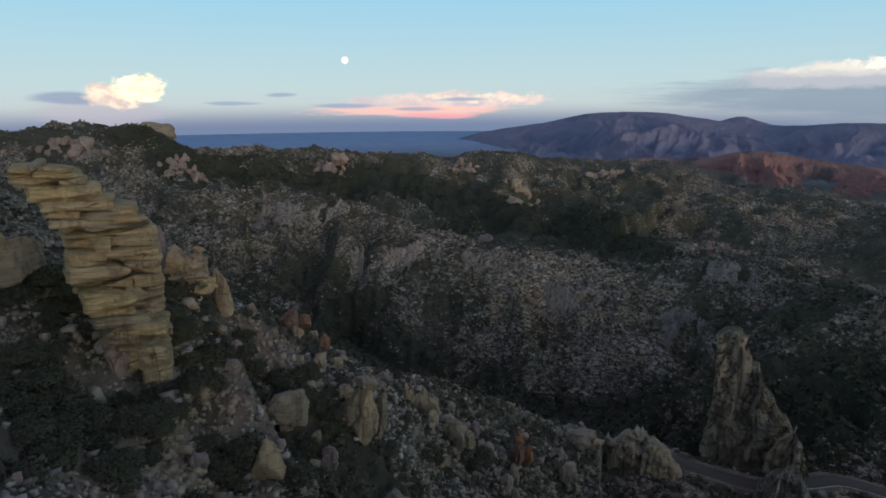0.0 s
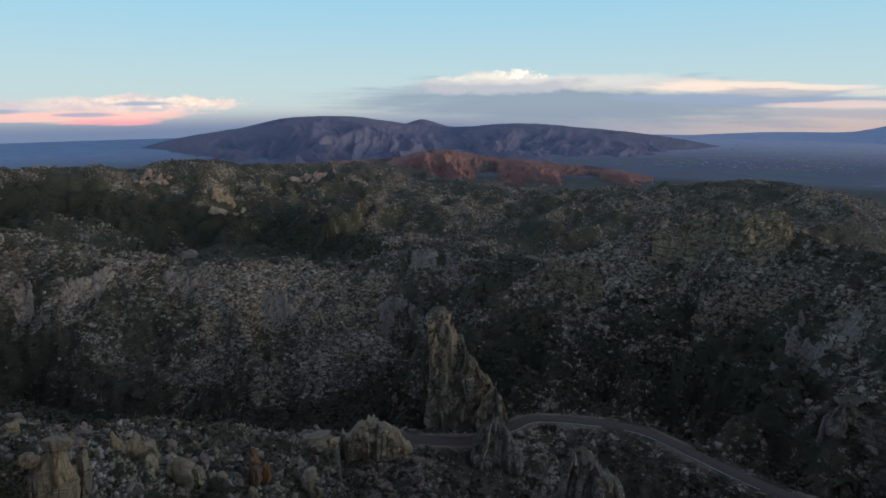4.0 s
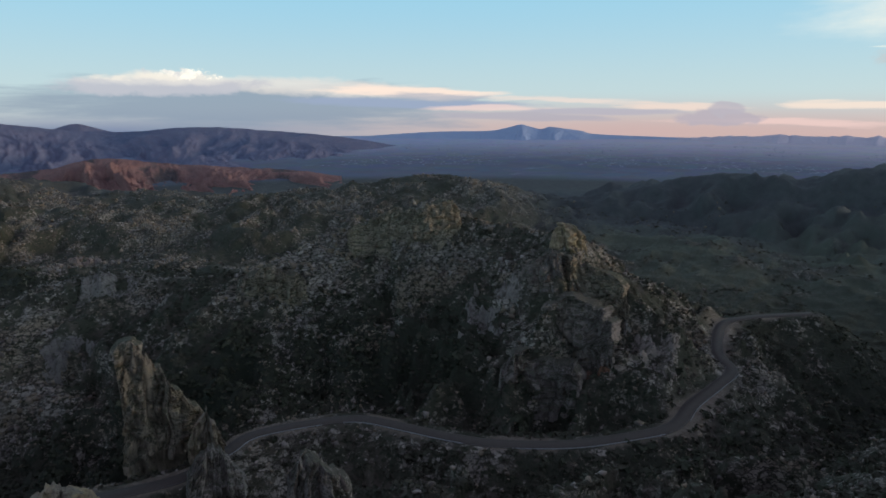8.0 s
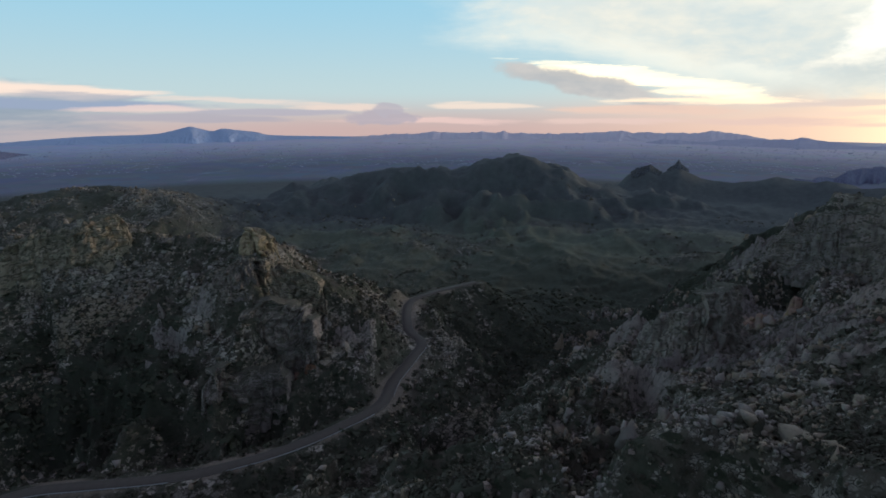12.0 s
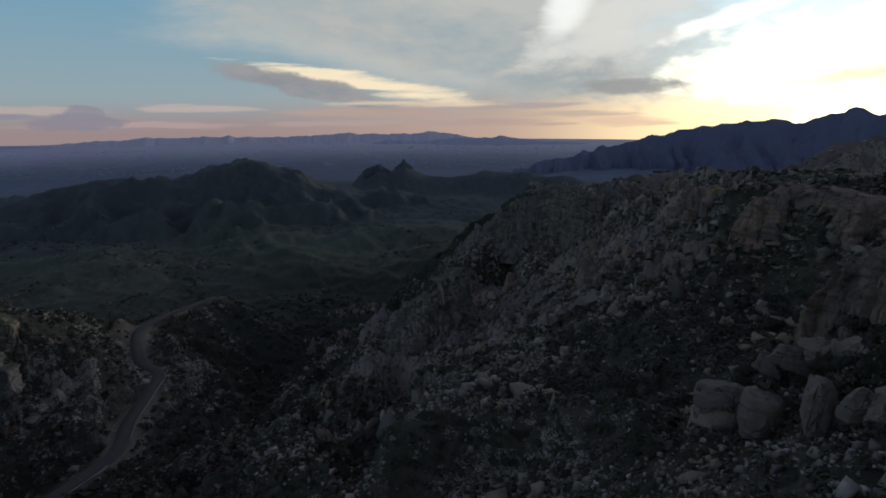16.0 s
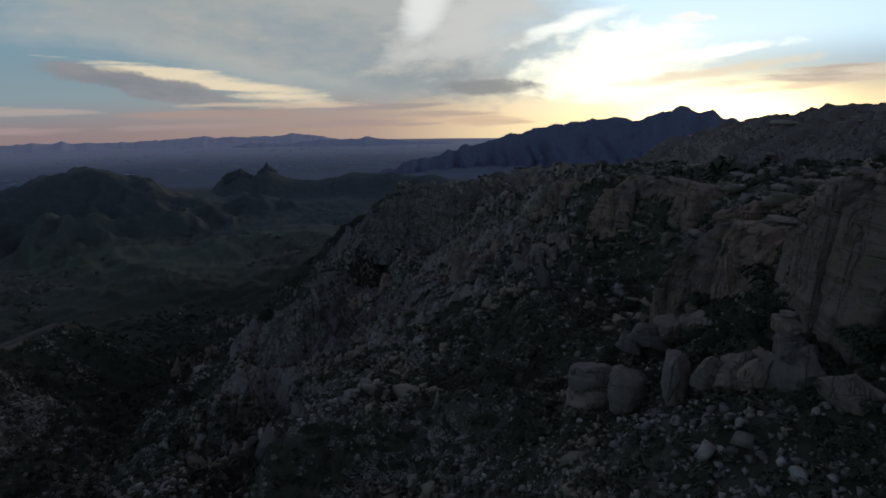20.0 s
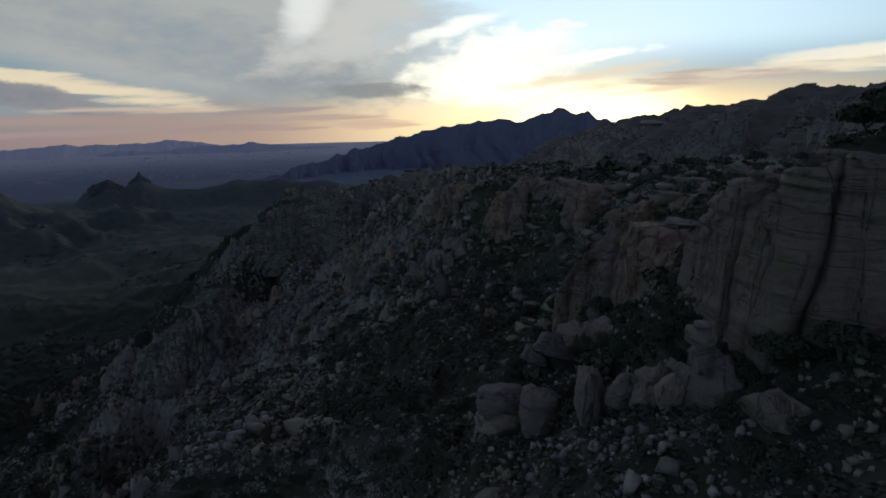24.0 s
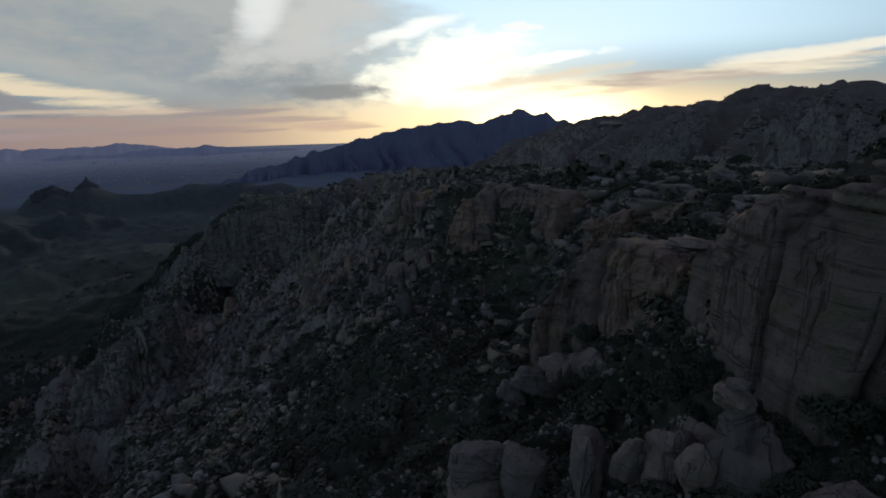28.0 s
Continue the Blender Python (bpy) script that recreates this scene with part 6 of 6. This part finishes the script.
def strew(name, xs, ys, sizes, shapes, mat, label, category, sink, seed, tall=(0.6, 1.0), smooth=False):
    """Many small things in one mesh, each a turned and sized copy of one of the shapes."""
    g = np.random.default_rng(seed)
    zs = land_height(xs, ys)
    pick = g.integers(0, len(shapes), len(xs))
    all_v, all_f, start = [], [], 0
    for k, (v, f) in enumerate(shapes):
        sel = np.where(pick == k)[0]
        if not len(sel):
            continue
        a = g.uniform(0, 2 * np.pi, len(sel))
        c, s = np.cos(a)[:, None], np.sin(a)[:, None]
        w = sizes[sel][:, None]
        wide = g.uniform(0.7, 1.15, len(sel))[:, None]
        h = w * g.uniform(*tall, len(sel))[:, None]
        x, y = v[None, :, 0] * w, v[None, :, 1] * w * wide
        vv = np.stack([xs[sel][:, None] + x * c - y * s, ys[sel][:, None] + x * s + y * c, zs[sel][:, None] + (v[None, :, 2] - sink) * h], -1)
        ff = f[None] + (start + np.arange(len(sel)) * len(v))[:, None, None]
        all_v.append(vv.reshape(-1, 3))
        all_f.append(ff.reshape(-1, f.shape[1]))
        start += len(sel) * len(v)
    return tagged(mesh_object(name, np.concatenate(all_v), np.concatenate(all_f), mat, smooth), label, category, kind="stuff")


def sow(count, az0, az1, near, far, seed, power=1.0):
    """Random places in a stretch of the land, thinner with distance for higher powers."""
    g = np.random.default_rng(seed)
    az = np.radians(g.uniform(az0, az1, count))
    u = g.uniform(0, 1, count)
    r = (near ** (2 - power) + u * (far ** (2 - power) - near ** (2 - power))) ** (1 / (2 - power))
    return np.sin(az) * r, np.cos(az) * r


def off_road(x, y, gap=6.5):
    d, _, _, _ = nearest(x, y, ROAD_LINE)
    return d > gap


CHIP_SHAPES = blob_set(8, 1, 470, square=3.6, rough=0.4, cuts=6)
STONE_SHAPES = blob_set(8, 2, 400, square=3.6, rough=0.34, cuts=7)
FINE_SHAPES = blob_set(6, 3, 420, square=4.5, rough=0.24, cuts=12)
COLUMN_SHAPES = blob_set(10, 3, 440, square=6.0, rough=0.42, cuts=9, taper=0.35)


def shrub_shape(seed, leaves, size, loose=0.5):
    """A rounded bush of leaf sprays that lie along its outline."""
    g = np.random.default_rng(seed)
    v, f = [], []
    lobes = [(g.normal(0, 0.16, 3) * (1, 1, 0.4) + (0, 0, 0.1), g.uniform(0.24, 0.4)) for _ in range(4)]
    for k in range(leaves):
        d = g.normal(size=3)
        d /= np.linalg.norm(d)
        d[2] = abs(d[2])
        c0, r = lobes[k % 4]
        c = c0 + d * r * g.uniform(0.8, 1.05)
        a = np.cross(d, g.normal(size=3))
        a /= np.linalg.norm(a)
        b = np.cross(d, a)
        a, b = (a + d * g.normal() * loose) * size, (b + d * g.normal() * loose) * size
        v += [c - a * g.uniform(0.7, 1.2), c + b * g.uniform(0.7, 1.3), c + a - b * g.uniform(0.2, 0.8)]
        f.append((3 * k, 3 * k + 1, 3 * k + 2))
    v = np.array(v)
    v[:, 2] = np.clip(v[:, 2], 0, None)
    return v, np.array(f)


NEAR_SHRUBS = [shrub_shape(540 + k, 64, 0.13, 0.35) for k in range(5)]
LOOSE_SHRUBS = [shrub_shape(500 + k, 14, 0.30, 0.35) for k in range(6)]


def strew_all():
    g = np.random.default_rng(33)
    x, y = sow(26000, -44, 184, 45, 420, 1, 1.25)
    k = (g.uniform(0, 1, len(x)) < stoniness(x, y) * 1.3) & off_road(x, y)
    x, y = x[k], y[k]
    size = np.minimum(0.45 + g.lognormal(-0.3, 0.65, len(x)), 2.4)
    far = np.hypot(x, y)
    strew("loose_stones_near", x[far < 130], y[far < 130], size[far < 130] * np.where(y[far < 130] < 0, 0.34, 0.45), FINE_SHAPES[:4], STONES, "loose grey and tan granite stones on the slope", "stones", 0.25, 3, smooth=False)
    strew("loose_stones", x[far >= 130], y[far >= 130], size[far >= 130] * 0.95, STONE_SHAPES, STONES, "grey granite boulders scattered over the slopes", "stones", 0.25, 4)
    x, y = sow(125000, -42, 84, 250, 1350, 2, 1.2)
    k = (g.uniform(0, 1, len(x)) < np.clip(stoniness(x, y) - 0.08, 0, 1) ** 2.5 * 2.2) & off_road(x, y)
    strew("far_boulders", x[k], y[k], np.minimum(0.6 + g.lognormal(0.0, 0.7, k.sum()), 5.0) * (0.8 + np.hypot(x[k], y[k]) / 2600), CHIP_SHAPES, STONES, "grey granite boulders across the canyon", "stones", 0.3, 5, (0.45, 0.9))
    x, y = sow(60000, -42, 62, 620, 1400, 22, 0.0)
    k = g.uniform(0, 1, len(x)) < np.clip(stoniness(x, y) - 0.15, 0, 1) ** 1.5 * 1.6
    strew("crest_boulders", x[k], y[k], np.minimum(1.6 + g.lognormal(0.5, 0.55, k.sum()), 7.0), CHIP_SHAPES, STONES, "pale granite boulders on the far hillsides", "stones", 0.25, 23, (0.5, 1.0))
    x, y = sow(14000, 100, 142, 110, 580, 6, 0.9)
    k = g.uniform(0, 1, len(x)) < np.clip(0.30 + 1.6 * fractal(x, y, 34, 3, 91), 0, 1)
    strew("rock_ribs", x[k], y[k], (0.6 + g.lognormal(0.1, 0.6, k.sum())) * (0.7 + np.hypot(x[k], y[k]) / 700), COLUMN_SHAPES, STONES, "upright grey rock ribs on the steep slope", "rocks", 0.42, 7, (0.8, 2.0))
    x, y = sow(6000, 142, 184, 90, 800, 8, 1.2)
    k = g.uniform(0, 1, len(x)) < 0.7
    strew("rim_stones", x[k], y[k], 0.8 + g.lognormal(0.2, 0.6, k.sum()), STONE_SHAPES, STONES, "flat granite slabs and stones above the cliffs", "stones", 0.3, 9, (0.25, 0.6))
    for seed, az0, az1, near, far, count in ((15, -44, 18, 48, 190, 30000), (16, 94, 184, 36, 190, 42000)):
        x, y = sow(count, az0, az1, near, far, seed, 1.2)
        k = g.uniform(0, 1, len(x)) < np.where(az0 < 0, 0.1 + 0.4 * np.clip((np.degrees(np.arctan2(x, y)) + 18) / 8, 0, 1), 0.45 - 0.2 * np.clip((-0.6 * x - y - 5) / 15, 0, 1)) + fractal(x, y, 14, 2, 95) + 0.5 * bareness(x, y)
        strew("rubble", x[k], y[k], (0.28 + g.lognormal(-0.8, 0.6, k.sum())) * np.where(y[k] < -0.85 * x[k], 0.6, 1.0), CHIP_SHAPES, RUBBLE, "pale granite rubble on the near slope", "stones", 0.25, seed + 20, (0.5, 0.9))
        x, y = sow(min(count // 4, 4200), az0, az1, near, far, seed + 40, 1.2)
        k = bareness(x, y) < 0.35
        x, y = x[k], y[k]
        strew("low_scrub", x, y, 0.7 + g.lognormal(-0.2, 0.4, len(x)), NEAR_SHRUBS, SCRUB, "low dark scrub on the near slope", "scrub", 0.08, seed + 60, (0.5, 0.8))
    x, y = sow(36000, -44, 184, 60, 520, 11, 1.15)
    k = (g.uniform(0, 1, len(x)) < 1.25 - stoniness(x, y) * 0.8 - 0.2 * (np.hypot(x, y) < 130) * (x < 30) * (y > 0)) & off_road(x, y, 6)
    x, y = x[k], y[k]
    k = ((bareness(x, y) < 0.35) | (np.hypot(x, y) > 130)) & ((np.hypot(x, y) > 85) | (y > -10) | (g.uniform(0, 1, len(x)) < 0.3))
    x, y = x[k], y[k]
    size, near = 1.3 + g.lognormal(0.15, 0.45, len(x)), np.hypot(x, y) < 150
    strew("scrub_near", x[near], y[near], size[near], NEAR_SHRUBS, SCRUB, "dark green scrub between the near rocks", "scrub", 0.08, 12, (0.6, 0.95))
    strew("scrub", x[~near], y[~near], size[~near] * 1.1, LOOSE_SHRUBS, SCRUB, "dark green scrub between the rocks", "scrub", 0.08, 18, (0.6, 0.95))
    x, y = sow(60000, -42, 108, 170, 1150, 24, 0.6)
    k = (g.uniform(0, 1, len(x)) < 0.9 * woods(x, y) ** 1.3) & off_road(x, y, 7)
    x, y = x[k], y[k]
    strew("canyon_woods", x, y, 2.6 + g.lognormal(0.5, 0.4, len(x)), LOOSE_SHRUBS, OAK, "dark evergreen oaks filling the canyon beds", "woods", 0.05, 25, (0.7, 1.1))
    x, y = sow(15000, -40, 140, 500, 1350, 13, 1.0)
    k = (g.uniform(0, 1, len(x)) < 1.15 - stoniness(x, y)) & ((stoniness(x, y) > 0.12) | (g.uniform(0, 1, len(x)) < 0.15))
    strew("far_scrub", x[k], y[k], (2.6 + g.lognormal(0.6, 0.4, k.sum())) * np.where(stoniness(x[k], y[k]) < 0.12, 0.55, 1.0), LOOSE_SHRUBS[:3], SCRUB, "dark scrub on the farther hills", "scrub", 0.08, 14, (0.5, 0.8))


strew_all()


def shrub_things():
    """Single bushes on the slopes nearest to the camera."""
    datas = []
    for k in range(6):
        v, f = shrub_shape(600 + k, 1500, 0.032)
        ob = mesh_object("shrub", v, f, OAK, False)
        datas.append(ob.data)
        bpy.data.objects.remove(ob)
    g = np.random.default_rng(55)
    clumps = [(-38.3, 84, 4), (-37, 80, 5), (-38, 72, 5), (-36, 74, 5), (-39.5, 66, 4), (-34.6, 82, 4), (-35.3, 108, 5), (-34.4, 104, 5), (-36, 98, 4), (-28.1, 79, 5), (-29.4, 74, 4), (-27.3, 86, 4), (-25.4, 94, 5), (-23.8, 91, 5),
              (-22.3, 100, 4), (-20.7, 107, 3), (-25.7, 73, 3), (-20.3, 91, 4), (-17.2, 91, 3), (-22.1, 74, 4), (-14.6, 97, 4), (-13.2, 86, 3), (-36.1, 61, 3), (-32.1, 64, 3), (-8.4, 99, 3), (-5.4, 92, 3), (-1, 112, 3), (4, 124, 3),
              (136, 98, 4), (140, 74, 4), (144.5, 72, 3), (148, 64, 3), (152.5, 67, 5), (155.8, 60, 4), (159, 56, 4), (162, 55, 5), (168, 52, 4), (174, 50, 4), (126, 104, 4), (131, 142, 4), (147, 88, 5), (150, 80, 5), (133, 84, 3), (122, 110, 4), (157.5, 57, 5), (160, 58, 5), (162.5, 57, 5), (165, 57, 5), (167.5, 56, 5), (170, 56, 5), (155.5, 62, 4)]
    clumps += [(g.uniform(-40, 4), g.uniform(58, 118), int(g.integers(2, 5))) for _ in range(15)]
    clumps += [(g.uniform(126, 184), g.uniform(44, 84), int(g.integers(3, 6))) for _ in range(9)]
    for az, far, count in clumps:
        for i in range(count):
            a = radians(az)
            x, y = math.sin(a) * far + g.normal(0, 1.9), math.cos(a) * far + g.normal(0, 1.9)
            w = (2.0 + g.lognormal(0.25, 0.35)) * (1.6 if az < 20 else 0.9)
            ob = piece("shrub", datas[int(g.integers(0, 6))], (x, y, ground_at(x, y) - 0.15), (w, w * g.uniform(0.85, 1.1), w * g.uniform(0.65, 0.9)), (0, 0, g.uniform(0, 360)))
            tagged(ob, "dark green evergreen shrub among granite stones", "shrub", "shrubs on the near slopes")


shrub_things()


def stone_things():
    """Single boulders on the slopes nearest to the camera."""
    g = np.random.default_rng(77)
    for az0, az1, near, far, count in ((-44, 20, 55, 150, 90), (95, 184, 42, 130, 110)):
        x, y = sow(count, az0, az1, near, far, int(az1) + 3, 1.0)
        z = land_height(x, y)
        for i in range(count):
            mat, words = ((TAN, "weathered tan granite boulder in scrub"), (PALE, "weathered pale grey granite boulder in scrub"))[int(g.uniform() < 0.6)]
            data = rock_data(mat, 700 + i % 8, n=9, square=3.4, rough=0.08, cuts=12)
            w = (0.8 + g.lognormal(-0.3, 0.5)) * (0.9 if az0 < 0 else 0.42)
            ob = piece("boulder", data, (x[i], y[i], z[i] - 0.25 * w), (w, w * g.uniform(0.7, 1.1), w * g.uniform(0.55, 1.0)), (g.uniform(-10, 10), g.uniform(-10, 10), g.uniform(0, 360)))
            tagged(ob, words, "boulder", "boulders on the near slopes")


stone_things()


def big_boulders():
    """Man-high and larger boulders strewn down the spur."""
    g = np.random.default_rng(83)
    for az0, az1, near, far, count in ((-22, 16, 82, 160, 60), (10, 30, 150, 225, 20)):
        x, y = sow(count, az0, az1, near, far, int(az1) + 9, 1.0)
        z = land_height(x, y)
        for i in range(count):
            mat, words = ((TAN, "big tan granite boulder on the spur"), (PALE, "big pale granite boulder on the spur"))[int(g.uniform() < 0.4)]
            w = 1.7 + g.lognormal(0.2, 0.5)
            ob = piece("large_boulder", rock_data(mat, 740 + i % 7, n=14, square=3.6, rough=0.085, cuts=12, cracks=3), (x[i], y[i], z[i] - 0.2 * w), (w, w * g.uniform(0.7, 1.0), w * g.uniform(0.7, 1.3)), (g.uniform(-8, 8), g.uniform(-8, 8), g.uniform(0, 360)))
            tagged(ob, words, "boulder", "large boulders on the spur")


big_boulders()


def tree(az, far, high, seed):
    """A small evergreen oak: forked trunk and a ragged crown."""
    x, y, z = spot(az, far)
    thing = base_at("tree", (x, y, z), "small dark evergreen oak below the cliffs", "tree", "oaks below the cliffs")
    bm = bmesh.new()
    g = random.Random(seed)
    tips = []

    def limb(a, b, r0, r1):
        d = b - a
        m = Matrix.Translation((a + b) / 2) @ d.to_track_quat("Z", "Y").to_matrix().to_4x4()
        bmesh.ops.create_cone(bm, segments=6, radius1=r0, radius2=r1, depth=d.length, matrix=m)

    fork = Vector((g.uniform(-0.2, 0.2), g.uniform(-0.2, 0.2), high * 0.35))
    limb(Vector((0, 0, -0.3)), fork, high * 0.05, high * 0.035)
    for k in range(5):
        a = k * 1.26 + g.uniform(-0.4, 0.4)
        tip = fork + Vector((math.cos(a) * high * 0.3, math.sin(a) * high * 0.3, high * g.uniform(0.2, 0.42)))
        limb(fork, tip, high * 0.028, high * 0.01)
        tips.append(tip)
    me = bpy.data.meshes.new("trunk")
    bm.to_mesh(me)
    bm.free()
    me.materials.append(BARK)
    trunk = new("trunk", me)
    trunk.parent = thing
    vs, fs, n = [], [], 0
    for k, tip in enumerate(tips + [fork + Vector((0, 0, high * 0.45))]):
        v, f = shrub_shape(seed * 10 + k, 240, 0.085)
        v = (v - np.array((0, 0, 0.35))) * high * g.uniform(0.45, 0.62) + np.array(tip)
        vs.append(v)
        fs.append(f + n)
        n += len(v)
    crown = mesh_object("crown", np.concatenate(vs), np.concatenate(fs), OAK, False, thing)
    return thing


for k, (az, far, high) in enumerate(((160, 56, 3.2), (163.5, 52, 3.6), (167.5, 50, 3.4), (172, 48, 3.8), (177, 49, 3.5), (157, 60, 3.0), (154.5, 65, 3.2), (147.5, 96, 4.2), (151, 84, 4.0), (145, 112, 4.5), (153.5, 74, 3.4),
                                     (168, 70, 4.2), (165.5, 76, 3.6), (172, 72, 3.8), (161, 92, 3.6), (169.5, 63, 4.4), (170.8, 65, 4.8), (168.6, 67, 3.9), (172.6, 64, 4.2), (166.6, 80, 3.4), (163.6, 130, 4.0), (158.5, 150, 4.2))):
    tree(az, far, high, 900 + k)


# ---- far off ----
def town():
    g = np.random.default_rng(91)
    x, y = sow(4200, 40, 134, 2500, 4000, 92, 0.8)
    k = fractal(x, y, 500, 3, 93) > -0.25
    x, y = x[k], y[k]
    box = np.array([(-.5, -.5, 0), (.5, -.5, 0), (.5, .5, 0), (-.5, .5, 0), (-.5, -.5, 1), (.5, -.5, 1), (.5, .5, 1), (-.5, .5, 1)], float)
    sides = np.array([(4, 5, 6, 7), (0, 1, 5, 4), (1, 2, 6, 5), (2, 3, 7, 6), (3, 0, 4, 7)])
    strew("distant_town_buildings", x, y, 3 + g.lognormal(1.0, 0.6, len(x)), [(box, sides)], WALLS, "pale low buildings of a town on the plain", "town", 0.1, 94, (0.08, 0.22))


town()

moon_at = stand(-9.0, 3.66, 4800)
bm = bmesh.new()
bmesh.ops.create_uvsphere(bm, u_segments=24, v_segments=12, radius=27)
me = bpy.data.meshes.new("moon")
bm.to_mesh(me)
bm.free()
me.materials.append(MOON)
moon = new("moon", me)
moon.location = moon_at
tagged(moon, "pale nearly full moon in the evening sky", "moon")


def guard_rail(start, end, side):
    """A steel rail on posts along the road's outer edge."""
    line = ROAD_FINE[start:end]
    tang = np.gradient(line[:, :2], axis=0)
    tang /= np.linalg.norm(tang, axis=1)[:, None]
    edge = np.concatenate([line[:, :2] + np.stack([tang[:, 1], -tang[:, 0]], -1) * side, line[:, 2:]], 1)
    thing = base_at("guard_rail", edge[0], "weathered steel guard rail along the road's edge", "guard rail", "guard rails along the road")
    rail = ribbon(edge, [(-0.05, 0.5), (-0.08, 0.62), (-0.05, 0.85), (0.05, 0.85), (0.05, 0.5)], STEEL, "rail")
    rail.parent = thing
    rail.matrix_parent_inverse = thing.matrix_world.inverted()
    post = None
    for p in edge[::2]:
        if post is None:
            bm = bmesh.new()
            bmesh.ops.create_cube(bm, size=1, matrix=Matrix.Translation((0, 0, 0.35)) @ Matrix.Diagonal((0.16, 0.16, 1.1, 1)))
            post = bpy.data.meshes.new("post")
            bm.to_mesh(post)
            bm.free()
            post.materials.append(STEEL)
        ob = piece("post", post, p, (1, 1, 1), parent=thing)


for start, end in ((24, 52), (56, 84), (92, 118), (124, 150)):
    guard_rail(start, end, 4.0)
